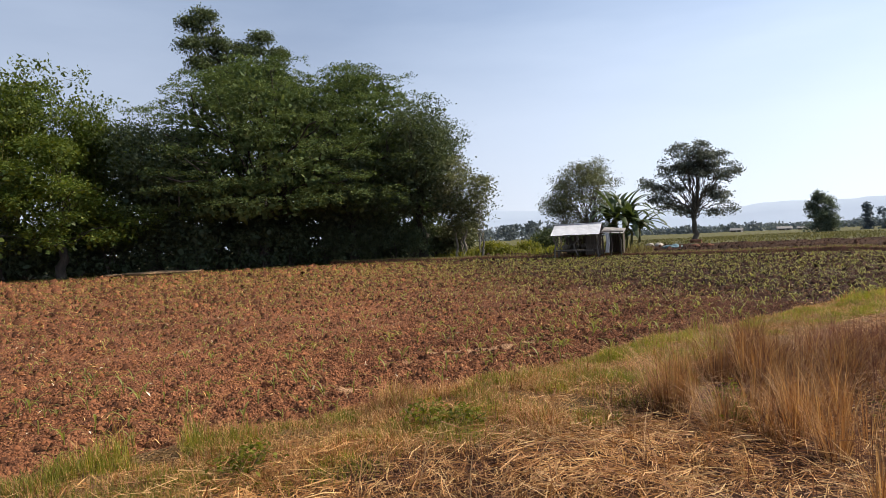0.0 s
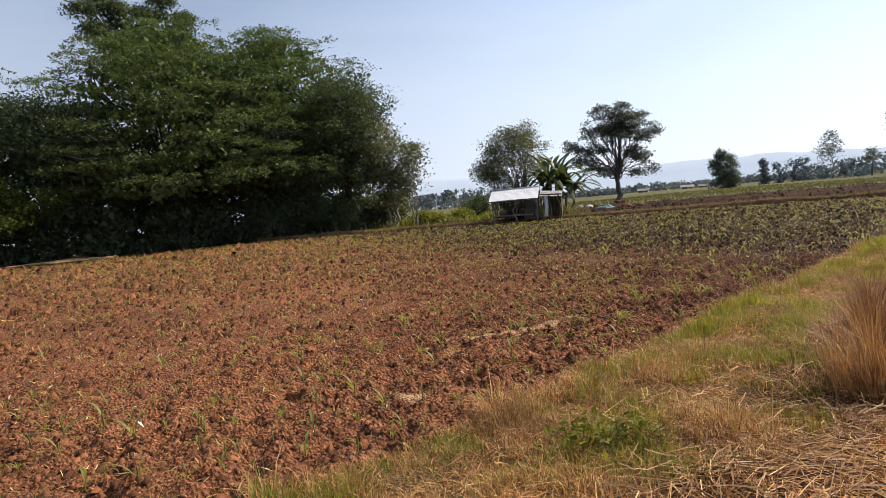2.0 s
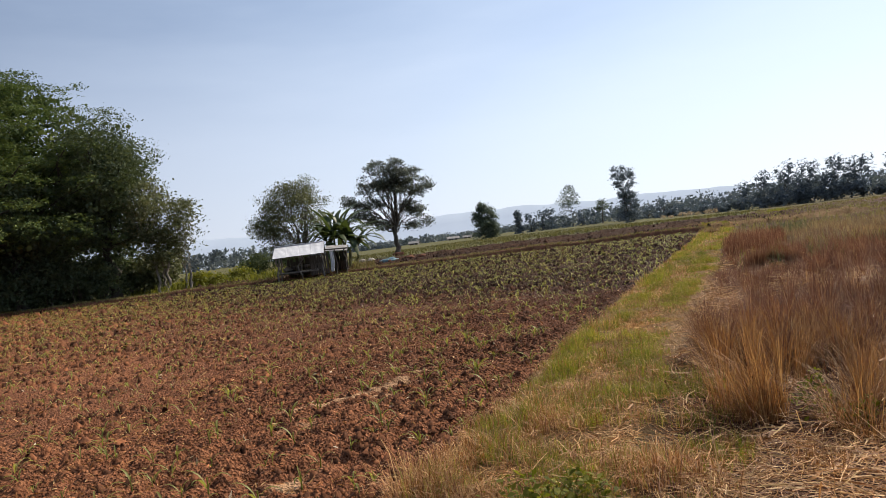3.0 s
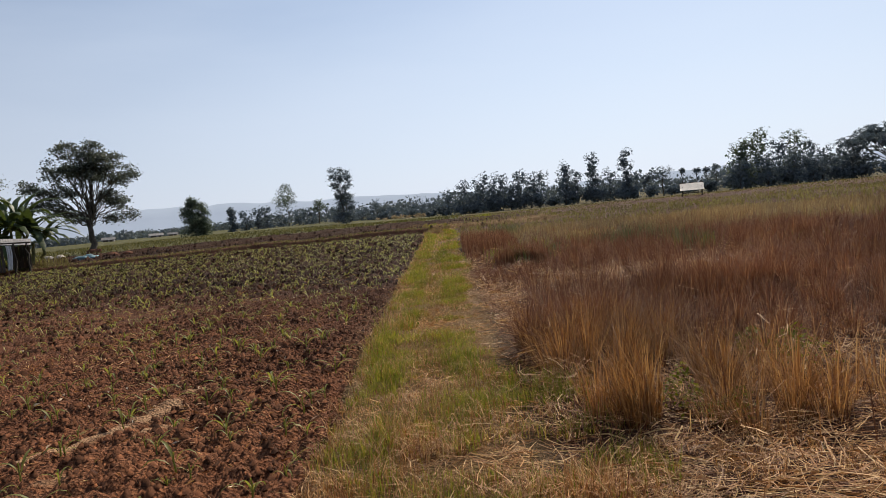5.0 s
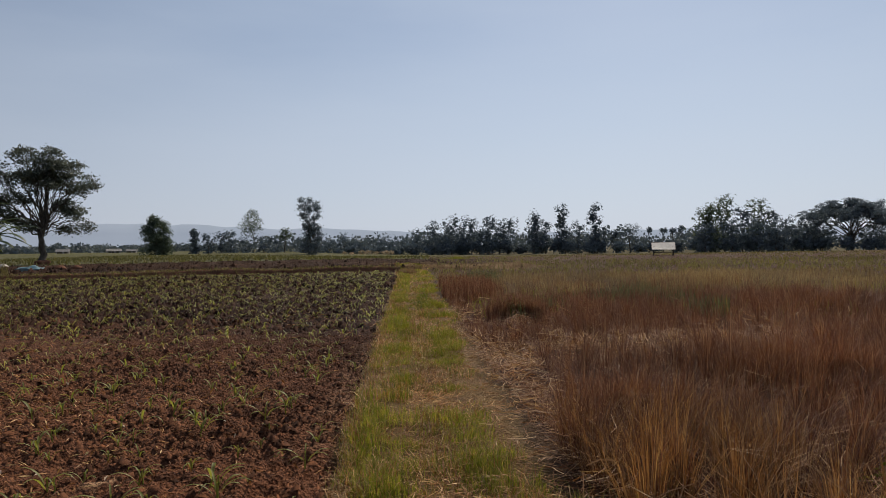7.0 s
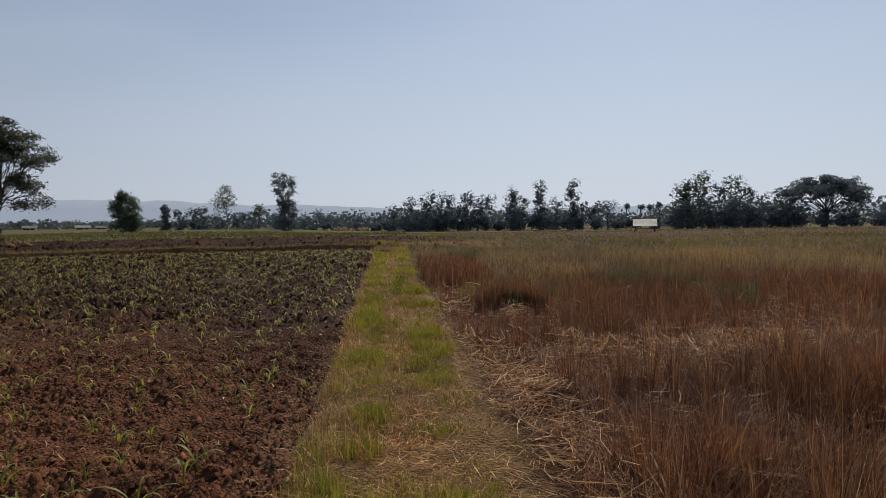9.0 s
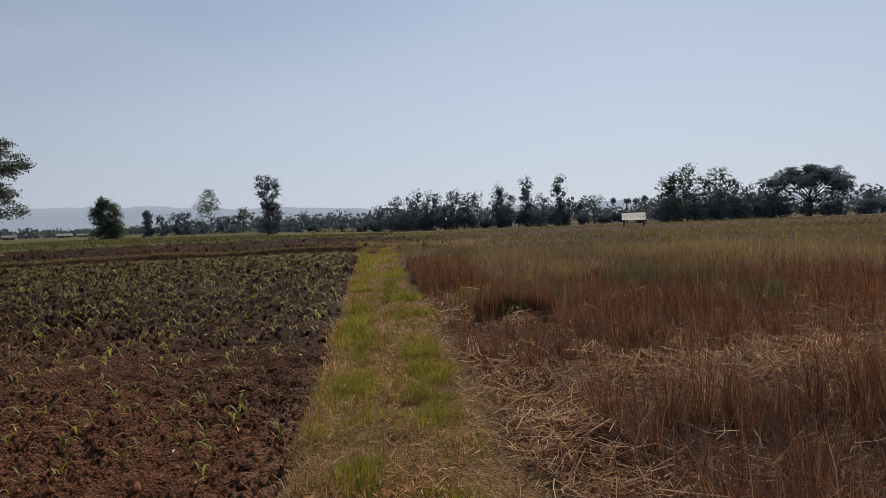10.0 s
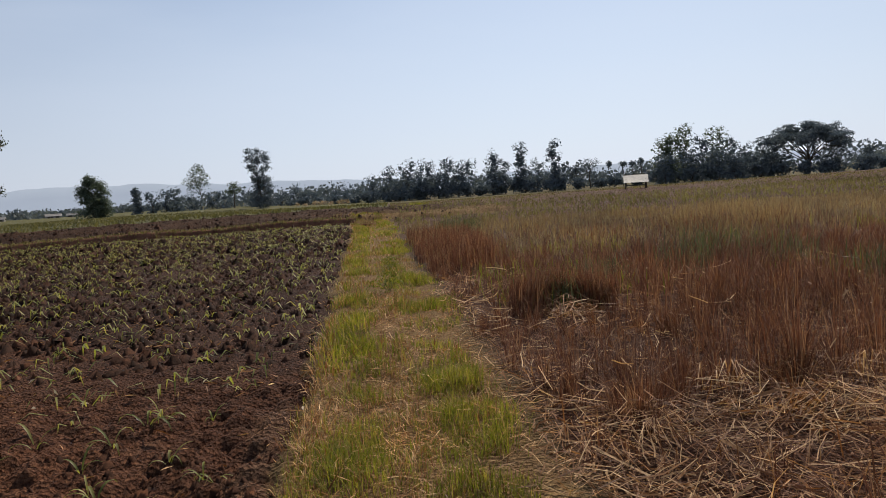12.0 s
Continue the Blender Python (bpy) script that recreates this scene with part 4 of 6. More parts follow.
    for k in range(8):
        part("wall_board", board_mesh("wall_board", 0.19, 0.025, 1.35 + rng.uniform(-0.1, 0.05), DARK_WOOD), ob, "board toned dark for the shade under the roof", pose(1.72, -0.6 + k * 0.2, 0.72, 0, 0, 90))
    # a white sheet hung at the front corner
    u, v = np.meshgrid(np.linspace(0, 0.24, 12), np.linspace(0, 1.35, 12), indexing="ij")
    fold = 0.04 * np.sin(u * 50 + v * 1.5) * (0.4 + v)
    p = np.stack([u + 0.04 * np.sin(v * 3), fold, -v], -1).reshape(-1, 3)
    i, j = np.meshgrid(np.arange(11), np.arange(11), indexing="ij")
    f = np.stack([i * 12 + j, (i + 1) * 12 + j, (i + 1) * 12 + j + 1, i * 12 + j + 1], -1).reshape(-1, 4)
    cloth = raw_mesh("hanging_sheet", p, f, WHITE_CLOTH, True)
    hung = new("hanging_sheet", cloth)
    hung.matrix_basis = base @ pose(0.62, -1.46, 1.5)
    solid = hung.modifiers.new("thickness", "SOLIDIFY")
    solid.thickness = 0.006
    tagged(hung, "pale woven sheet hanging at the hut's corner", "sheet")
    # things kept on the platform
    for k in range(6):
        rng2 = np.random.default_rng(60 + k)
        s = new("sack", lump("sack", rng2, 0.3, 0.22, 0.2, DARK_WOOD if k % 3 else OLD_WOOD))
        s.matrix_basis = base @ pose(-2.3 + k * 0.42, 0.1 + 0.3 * (k % 2), 0.6, 0, 0, rng2.uniform(0, 90))
        tagged(s, "bulging dark sack lying on the hut's platform", "sack", "sacks in the hut")


def lump(name, rng, x, y, z, mat, rough=0.16, sub=2):
    bm = bmesh.new()
    bmesh.ops.create_icosphere(bm, subdivisions=sub, radius=1.0)
    ph = rng.uniform(0, 6, 3)
    for v in bm.verts:
        k = 1 + rough * (math.sin(v.co.x * 4 + ph[0]) * math.sin(v.co.y * 5 + ph[1]) + 0.6 * math.sin(v.co.z * 7 + ph[2])) + rng.normal(0, rough * 0.25)
        v.co = Vector((v.co.x * x, v.co.y * y, max(v.co.z, -0.75) * z)) * k
    return bm_mesh(name, bm, mat, True)


hut()


def banana_leaf(rng, length, width, rise, sag):
    """One blade with a channelled midrib, arched over, its edge torn."""
    n, t = 13, np.linspace(0, 1, 13)
    ang = rise - sag * t**1.3
    ds = length / (n - 1)
    px, pz = np.cumsum(np.cos(ang)) * ds, np.cumsum(np.sin(ang)) * ds
    w = width / 2 * np.sin(np.pi * np.clip(0.08 + 0.92 * t, 0, 1)) ** 0.6
    tear = rng.uniform(0.7, 1.0, (2, n))
    rows = []
    for side, k in ((-1, 0), (-0.5, 0), (0, 0), (0.5, 1), (1, 1)):
        e = w * abs(side) * (tear[k] if abs(side) == 1 else 1)
        rows.append(np.stack([px, np.sign(side) * e, pz + 0.22 * e - 0.35 * e * abs(side)], -1))
    v = np.stack(rows, 1).reshape(-1, 3)
    i, j = np.meshgrid(np.arange(n - 1), np.arange(4), indexing="ij")
    f = np.stack([i * 5 + j, (i + 1) * 5 + j, (i + 1) * 5 + j + 1, i * 5 + j + 1], -1).reshape(-1, 4)
    return v, f


def banana(x, y, z, h, count, seed):
    rng = np.random.default_rng(seed)
    ob = thing("banana_plant", pose(x, y, z, 0, 0, rng.uniform(0, 360)), "green banana plant with large arching torn leaves", "banana plant", "banana plants by the hut")
    p, r = limb(rng, (0, 0, -0.1), (0.1, 0.05, h), 0.13, 0.07, 0, 7)
    part("stem", raw_mesh("stem", *tube(p, r, 9), CULM, True), ob, "pale green stem")
    for k in range(count):
        a = k * 137.5 + rng.uniform(-15, 15)
        v, f = banana_leaf(rng, rng.uniform(2.6, 3.5), rng.uniform(0.42, 0.56), radians(rng.uniform(-5, 78)), radians(rng.uniform(45, 105)))
        part("leaf", raw_mesh("leaf", v, f, BANANA_LEAF, True), ob, "", pose(0.1, 0.05, h - rng.uniform(0, 0.3), 0, 0, a))


for x, y, h, c, s in ((-28.7, 41.5, 2.5, 18, 71), (-29.8, 42.0, 2.3, 16, 72), (-28.0, 42.3, 2.2, 16, 73), (-29.1, 43.2, 3.0, 15, 75), (-27.5, 42.6, 1.7, 14, 76)):
    banana(x, y, 0.2, h, c, s)

RG = np.random.default_rng
tree("shade_tree", -36.5, 47.4, 0.2, "round grey-green tree behind the hut", "tree", heap(RG(81), 34, 3.1, 3.2, 1.6, 9.0, 1.05, 0.8), 81, GREY_LEAF, BARK, 2.6, 0.2, 1700, 8, 0.16, 0.3, twigs=4, stems=2)
tree("shade_tree", -38.0, 45.9, 0.2, "thin pale tree with sparse leaves behind the hut", "tree", heap(RG(82), 24, 2.0, 2.0, 0.8, 7.6, 0.9, 0.85), 82, GREY_LEAF, PALE_BARK, 2.4, 0.1, 800, 8, 0.16, 0.3, twigs=4)
for bx, by, bh, bs in ((-41.0, 46.5, 2.4, 84), (-42.6, 47.6, 2.0, 85), (-39.2, 48.8, 2.2, 86)):
    tree("bush", bx, by, 0.2, "dark bush beside the shade tree", "bush", heap(RG(bs), 8, 1.5, 1.5, 0.0, bh, 0.8), bs, DARK_LEAF, BARK, 0.6, 0.06, 330, 8, 0.2, 0.28, twigs=1)
LOBES = ((-1.8, 10.3, 1.1), (0.6, 10.2, 1.2), (2.5, 9.5, 1.0), (-3.4, 8.9, 0.9), (0.0, 8.3, 2.2), (-1.4, 8.0, 1.5), (1.3, 7.6, 1.5), (2.8, 7.6, 1.3), (3.9, 7.8, 0.6), (-3.0, 6.7, 1.2), (-4.9, 7.1, 0.8), (-4.7, 5.9, 0.9), (-1.6, 6.0, 0.8), (1.6, 5.8, 1.0), (2.6, 4.7, 1.0), (-3.0, 4.1, 1.2), (-4.2, 4.7, 0.9), (-1.6, 3.3, 0.7), (2.0, 3.3, 0.8), (3.7, 3.2, 0.7))


def lobed(rng, lobes, turn, pad, squash=0.55):
    """Flattened pads grouped into separate lobes, spread in depth; turn: the way along which the lobes are told apart."""
    out = []
    for u, z, r in lobes:
        for _ in range(max(3, int(4.2 * r * r))):
            d = rng.normal(size=3)
            d *= rng.random() ** 0.4 * 0.85 / np.linalg.norm(d)
            a, depth = u + d[0] * r, rng.normal(0, 0.5) + d[1] * r * 1.5
            s = pad * rng.uniform(0.6, 1.2)
            out.append((a * math.cos(turn) - depth * math.sin(turn), a * math.sin(turn) + depth * math.cos(turn), z + d[2] * r, s, s, s * squash))
    return out


tree("lone_tree", -38.2, 67.5, 0.3, "lone spreading tree with dark sprays of leaves", "tree", lobed(RG(83), LOBES, radians(30), 0.8), 85, LONE_LEAF, BARK, 3.6, 0.3, 2700, 8, 0.23, 0.26, twigs=2, stems=1, up=0.8, every=2)


def ground_things():
    rng = np.random.default_rng(90)
    h = new("earth_mound", lump("earth_mound", rng, 0.8, 0.7, 0.4, EARTH, 0.2, 3))
    h.matrix_basis = pose(-38.0, 67.0, 0.22)
    tagged(h, "reddish earth mound round the foot of the tree", "mound")
    for k, (x, y) in enumerate(((-32.6, 52.6), (-33.3, 52.0), (-32.2, 51.9), (-33.7, 52.7))):
        s = new("sack", lump("sack", rng, 0.42, 0.3, 0.24, SACK))
        s.matrix_basis = pose(x, y, 0.34, 0, 0, rng.uniform(0, 180))
        tagged(s, "pale sack lying in a pile by the tree", "sack", "pile of sacks")
    t = new("tarp", lump("tarp", rng, 0.75, 0.5, 0.26, TARP, 0.35, 3))
    t.matrix_basis = pose(-25.7, 44.4, 0.3, 0, 0, 30)
    tagged(t, "crumpled blue-green tarpaulin on the ground", "tarpaulin")
    for k, (x, y) in enumerate(((-24.3, 45.2), (-23.7, 46.0))):
        c = new("earth_clod", lump("earth_clod", rng, 0.4, 0.3, 0.2, EARTH))
        c.matrix_basis = pose(x, y, 0.35)
        tagged(c, "large lump of turned red earth", "clod", "lumps of earth")
    m = new("earth_bank", lump("earth_bank", rng, 1.5, 3.0, 0.2, STRAW_HEAP, 0.2, 3))
    m.matrix_basis = pose(-44.6, 11.5, 0.1, 0, 0, 8)
    tagged(m, "low bank of straw and pale earth at the field's edge", "bank")


ground_things()


def tussock(x, y, r, h, count, seed, mat, label, name="tussock"):
    """A clump of grass on its own small hummock of roots and earth."""
    rng = np.random.default_rng(seed)
    z = float(ground_height(np.array([x]), np.array([y]))[0])
    ob = thing(name, pose(x, y, z), label, "grass clump", "clumps at the end of the track")
    part("hummock", lump("hummock", rng, r, r * 0.85, h * 0.35, EARTH, 0.2), ob)
    a, q = rng.uniform(0, 6.3, count), np.sqrt(rng.random(count)) * r
    base = np.stack([q * np.cos(a), q * np.sin(a), h * 0.25 * (1 - (q / r) ** 2)], -1)
    part("blades", raw_mesh("blades", *blades(base, h * rng.uniform(0.4, 0.9, count), r * rng.uniform(0.02, 0.05, count), a + rng.normal(0, 0.6, count), np.abs(rng.normal(0.5, 0.35, count))), mat), ob)


tussock(1.9, 64.5, 1.1, 0.6, 500, 600, WEED_LEAF, "green grassy mound at the end of the ploughed strip", "grassy_mound")
tussock(0.6, 65.6, 0.7, 0.35, 260, 601, WEED_LEAF, "low green grassy mound beside the ploughed strip", "grassy_mound")
tussock(-1.7, 38.2, 0.4, 0.42, 200, 602, FAR_DRY, "brown dry tussock at the end of the track")
tussock(-3.4, 46.5, 0.45, 0.45, 200, 603, FAR_DRY, "brown dry tussock beside the ploughed strip")
tussock(-2.2, 40.0, 0.3, 0.3, 140, 604, FAR_DRY, "small withered tussock at the end of the track")


def far_house(x, y, w, d, h, turn, wall_mat, label):
    """A low farmhouse in the haze beyond the meadow."""
    ob = thing("farmhouse", pose(x, y, -1.2, 0, 0, turn), label, "house", "distant farmhouses")
    part("wall", board_mesh("wall", w, d, h, wall_mat, 0.03), ob, "", pose(0, 0, h / 2))
    for s in (-1, 1):
        part("roof_slope", board_mesh("roof_slope", w + 1.2, d * 0.62, 0.12, OLD_ZINC, 0.03), ob, "weathered tin roof slope", pose(0, s * d * 0.27, h + d * 0.14, -s * 26, 0, 0))
    part("door", board_mesh("door", 1.1, 0.12, 2.1, DARK_WOOD, 0.02), ob, "", pose(-w * 0.1, -d / 2 - 0.03, 1.05))
    for q in (-0.32, 0.25):
        part("window", board_mesh("window", 1.3, 0.12, 1.0, DARK_WOOD, 0.02), ob, "", pose(w * q, -d / 2 - 0.03, 1.6))


far_house(-203, 373, 6.0, 5.0, 2.2, 20, OLD_ZINC, "low grey farmhouse with a tin roof in the haze")
far_house(-181, 385, 7.0, 5.0, 2.1, 30, OLD_ZINC, "long grey farmhouse with a tin roof in the haze")
far_house(-172, 388, 5.0, 4.0, 2.0, 15, OLD_ZINC, "small grey tin farmhouse in the haze")


def pale_bushes():
    """Low pale shrubs and straw heaps along the foot of the far trees."""
    rng = np.random.default_rng(610)
    for x in (-22.4, -20.6, -18.6, -17.2, -16.1, -14.2, -12.6, -11.4, -10.2):
        y, h = 174 + rng.uniform(-1.5, 1.5), rng.uniform(0.6, 1.0)
        ob = thing("pale_shrub", pose(x, y, -0.45), "low pale dusty shrub at the far edge of the meadow", "bush", "pale shrubs before the far trees")
        part("stem", raw_mesh("stem", *tube(*limb(rng, (0, 0, -0.1), (0.1, 0, h * 0.6), 0.05, 0.02, 0.05, 4), 5), PALE_BARK), ob)
        part("foliage", raw_mesh("foliage", *foliage(rng, heap(rng, 5, 0.6, 0.5, 0.0, h, 0.35, 0.8), 60, 5, 0.22, 0.2), HUSK), ob)


pale_bushes()


def shelter():
    """The small shelter out in the dry field."""
    ob = thing("field_shelter", pose(28.55, 84.0, -0.05, 0, 0, -18), "small shelter on posts with a pale tin roof", "shelter")
    bm = bmesh.new()
    for x in (-1.3, 0.0, 1.3):
        box(bm, pose(x, -0.7, 1.2, 29, 0, 0), 0.05, 1.7, 0.05)
    roof = part("roof_frame", bm_mesh("roof_frame", bm, DARK_WOOD), ob)
    for k in range(3):
        part("roof_sheet", corrugated("roof_sheet", 1.75, 0.94, PALE_TIN, 40 + k), roof, "pale tin sheet", pose(-0.92 + k * 0.92, -1.5, 0.8 + 0.004 * (k % 2), 29, 0, 0))
        part("roof_sheet", corrugated("roof_sheet", 1.3, 0.94, OLD_ZINC, 44 + k), roof, "", pose(-0.92 + k * 0.92, 1.32, 1.12, 29, 0, 180))
    for k, x in enumerate((-1.1, 1.1)):
        for y in (-0.8, 0.6):
            part("post", pole_mesh("post", 1.6, 0.07, DARK_WOOD, 47 + k), ob, "", pose(x, y, -0.4))
    part("bench", board_mesh("bench", 2.4, 1.4, 0.09, DARK_WOOD), ob, "", pose(0, -0.1, 0.45))
    part("beam", board_mesh("beam", 2.7, 0.08, 0.12, DARK_WOOD), ob, "", pose(0, -0.8, 0.98))


shelter()


# ---- the far trees ----
def far_trees():
    rng = np.random.default_rng(200)

    def crown_tree(name, x, y, z, h, r, label, seed, kind="heap", clumps=170, size=0.7, mat=HAZED_FAR_LEAF, low=0.25, trunk=0.22, stems=1, fill=None, taper=0.3):
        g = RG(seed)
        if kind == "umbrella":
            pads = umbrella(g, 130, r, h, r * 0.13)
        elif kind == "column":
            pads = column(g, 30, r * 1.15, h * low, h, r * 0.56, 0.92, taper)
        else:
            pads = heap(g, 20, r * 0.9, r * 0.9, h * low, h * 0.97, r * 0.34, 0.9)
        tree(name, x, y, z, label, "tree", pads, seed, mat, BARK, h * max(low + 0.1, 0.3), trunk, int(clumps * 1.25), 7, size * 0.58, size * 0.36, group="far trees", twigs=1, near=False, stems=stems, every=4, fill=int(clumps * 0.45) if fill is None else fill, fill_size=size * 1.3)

    round_bush = column(RG(301), 34, 4.3, 0.0, 10.6, 1.8, 0.85, 0.65)
    tree("round_tree", -77.1, 189.6, -0.4, "round yellow-green bamboo-like tree in the far field", "tree", round_bush, 301, HAZED_MID_LEAF, BARK, 3, 0.2, 1100, 8, 0.42, 0.45, group="far trees", near=False, fill=260, fill_size=0.8, every=2)
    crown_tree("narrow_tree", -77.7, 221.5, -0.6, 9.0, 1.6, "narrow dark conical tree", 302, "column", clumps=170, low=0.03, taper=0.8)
    crown_tree("leafy_tree", -68.1, 258, -0.8, 17.8, 6.6, "tall open-crowned tree with a thin trunk", 303, clumps=680, mat=HAZED_MID_LEAF, low=0.3, size=0.55, fill=0)
    crown_tree("small_tree", -49.4, 227.6, -0.6, 9.6, 3.2, "small open-crowned grey-green tree in the far field", 306, clumps=200, mat=HAZED_MID_LEAF, low=0.3, size=0.5, fill=20)
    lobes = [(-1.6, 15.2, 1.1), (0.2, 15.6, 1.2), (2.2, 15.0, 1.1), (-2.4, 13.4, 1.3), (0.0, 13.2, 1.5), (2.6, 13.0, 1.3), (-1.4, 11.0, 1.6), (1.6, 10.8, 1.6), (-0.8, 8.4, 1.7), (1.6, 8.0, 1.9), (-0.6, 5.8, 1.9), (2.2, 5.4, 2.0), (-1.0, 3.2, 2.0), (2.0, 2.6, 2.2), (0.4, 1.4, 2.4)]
    tree("tall_tree", -35.4, 195.7, -0.6, "tall dark tree with a loose many-topped crown", "tree", lobed(RG(304), lobes, radians(10), 0.85, 0.9), 304, HAZED_FAR_LEAF, BARK, 9, 0.25, 1000, 8, 0.4, 0.34, group="far trees", near=False, fill=90, fill_size=0.7, every=4)
    # the row along the far edge of the field: x, y, height over the ground, half width
    spec = [(-74.1, 224.9, 7.6, 2.3), (-71, 228, 7.9, 1.8), (-68.4, 229.9, 8.6, 2.2), (-63, 229, 6.0, 2.4), (-57, 229, 5.6, 2.6), (-53, 228, 6.2, 2.2), (-43, 228, 6.4, 2.6)]
    spec += [(-30.8, 237.9, 7.2, 2.9), (-36, 238, 5.2, 3.2), (-25, 240, 5.2, 3.4), (-18, 241, 5.6, 4.0), (-12.6, 243, 6.8, 4.2), (-5.1, 240.8, 9.6, 2.4)]
    spec += [(0.6, 238.8, 11.6, 3.4), (7.5, 236.7, 13.4, 3.4), (13.4, 236.4, 13.2, 3.4), (20.5, 235.9, 13.3, 3.7), (27.1, 234.2, 12.4, 3.6), (17, 233, 9.0, 3.2), (10.4, 234, 8.6, 3.2), (24, 232, 9.5, 3.0), (4, 235, 7.6, 3.0)]
    spec += [(36.1, 229.9, 14.4, 3.1), (35.2, 227.5, 9.6, 3.2), (40, 232.3, 11.8, 2.4), (50.8, 230.1, 10.7, 2.6), (59.7, 228.9, 9.2, 1.8), (46, 227, 8.0, 2.6), (55, 226, 8.4, 2.4)]
    for k, (x, y, h, r) in enumerate(spec):
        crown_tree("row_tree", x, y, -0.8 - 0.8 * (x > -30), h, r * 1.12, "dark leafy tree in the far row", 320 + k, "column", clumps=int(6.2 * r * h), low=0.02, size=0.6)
    crown_tree("slim_tree", 45.1, 230.3, -1.6, 17.3, 2.7, "tall slim tree above the row", 380, "column", clumps=330, low=0.12, size=0.6)
    crown_tree("slim_tree", 55.8, 226.8, -1.6, 16.9, 2.4, "tall slim leaning tree above the row", 381, "column", clumps=290, low=0.1, size=0.6)
    crown_tree("sparse_tree", 67.2, 224.6, -1.6, 10.4, 4.4, "thin open tree with tufted branches", 382, clumps=170, low=0.45, size=0.55, fill=0)
    for k, (x, y, h, r) in enumerate([(63.2, 227, 7.6, 0.9), (73.4, 223.7, 9.0, 1.4), (77.7, 222.2, 8.8, 1.4), (80.6, 221.2, 8.6, 1.2), (83.0, 220.2, 9.4, 1.4)]):
        crown_tree("pollard_tree", x, y, -1.6, h, r, "thin pole-like tree with a tuft of leaves", 384 + k, clumps=60, low=0.72, size=0.5, fill=10, trunk=0.14)
    for k, (x, y, h, r) in enumerate([(86.8, 212.2, 14.0, 3.6), (93.4, 211.5, 18.3, 3.9), (89.5, 213, 15.2, 3.2), (97.8, 208.3, 14.2, 3.4), (102.6, 208.2, 16.8, 3.6), (106, 207, 13.0, 2.6)]):
        crown_tree("thicket_tree", x, y, -1.5, h, r * 1.1, "dense dark green tree in the far thicket", 390 + k, "column", clumps=int(6.2 * r * h), low=0.02, size=0.6, mat=HAZED_MID_LEAF if k in (0, 1, 2, 4) else HAZED_FAR_LEAF)
    for k, (x, y, h, r) in enumerate([(84.8, 205.4, 9.0, 4.0), (91.4, 201.4, 9.6, 4.2), (98.5, 199, 9.8, 4.0), (103.5, 199, 8.8, 3.4), (108.2, 203, 10.6, 3.2), (113.7, 202, 10.8, 3.2), (120.6, 205, 9.6, 3.9), (117, 203, 9.2, 3.2), (135.5, 197.7, 11.4, 3.3), (132.5, 199, 9.0, 3.0), (139.2, 191.2, 8.6, 3.3)]):
        crown_tree("thicket_tree", x, y, -1.5, h, r * 1.1, "low dense dark tree at the thicket's edge", 400 + k, "column", clumps=int(6.2 * r * h), low=0.0, size=0.6)
    crown_tree("umbrella_tree", 124.3, 196.8, -1.4, 15.2, 12.4, "rain tree with a wide domed umbrella crown", 420, "umbrella", clumps=2100, mat=HAZED_FAR_LEAF, trunk=0.55, stems=3, fill=900, size=0.62)
    crown_tree("slim_tree", 136.7, 201.7, -1.5, 16.6, 2.3, "thin tall tree above the umbrella crown", 421, clumps=130, low=0.7, size=0.5, fill=0, trunk=0.16)
    for k, (x, y, h, r) in enumerate([(145, 184, 7.6, 3.6), (151, 177, 7, 4), (158, 170, 6.6, 4), (166, 162, 7, 4), (176, 152, 6.4, 4)]):
        crown_tree("row_tree", x, y, -1.3, h, r, "dark leafy tree in the far row", 424 + k, "column", clumps=int(5 * r * h), low=0.02, size=0.7)
    # the undergrowth that closes the row at its foot
    for k in range(34):
        x = -32 + k * 5.3 + rng.uniform(-1, 1)
        y = float(np.interp(x, [-30, 20, 60, 110, 150], [231, 231, 224, 201, 172])) + rng.uniform(-1, 3)
        crown_tree("hedge_bush", x, y, -1.6, rng.uniform(3.2, 5.2) * (0.8 if x < 5 else 1.0), rng.uniform(3.2, 4.6), "dark shrub at the foot of the far row", 440 + k, clumps=75, low=0.0, trunk=0.12, fill=70)
    # distant woods far left, behind the hut and the lone tree
    pads = []
    for k in range(420):
        a = radians(rng.uniform(17, 62))
        d = rng.uniform(480, 900)
        h = rng.uniform(3.0, 6.0) * (2.3 if a > radians(38) else 1.0)
        pads.append((-math.sin(a) * d, math.cos(a) * d, h * 0.55 - 1, rng.uniform(4, 9), rng.uniform(4, 9), h * 0.55))
    tagged(new("distant_woods", raw_mesh("distant_woods", *foliage(rng, pads, 4600, 5, 2.3, 1.6, up=0.5, slim=0.8), HAZED_WOODS_LEAF)), "low dark woods along the horizon", "woods", kind="stuff")
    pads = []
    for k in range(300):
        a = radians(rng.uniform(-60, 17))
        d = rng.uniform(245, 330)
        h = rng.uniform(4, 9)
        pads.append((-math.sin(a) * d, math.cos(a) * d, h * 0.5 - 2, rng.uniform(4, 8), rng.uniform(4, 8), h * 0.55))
    tagged(new("distant_woods", raw_mesh("distant_woods", *foliage(rng, pads, 3200, 5, 1.4, 1.3, up=0.5, slim=0.8), HAZED_WOODS_LEAF)), "low dark woods behind the far row of trees", "woods", kind="stuff")


far_trees()


# ---- crops, grass and straw ----
def route_gap(x, y):
    """Distance in plan from the line that is walked along."""
    a = np.hypot(x - np.clip(x, 0, 4.3), y + 0.35)
    b = np.hypot(x + 0.6, y - np.clip(y, 0, 8))
    return np.minimum(a, b)


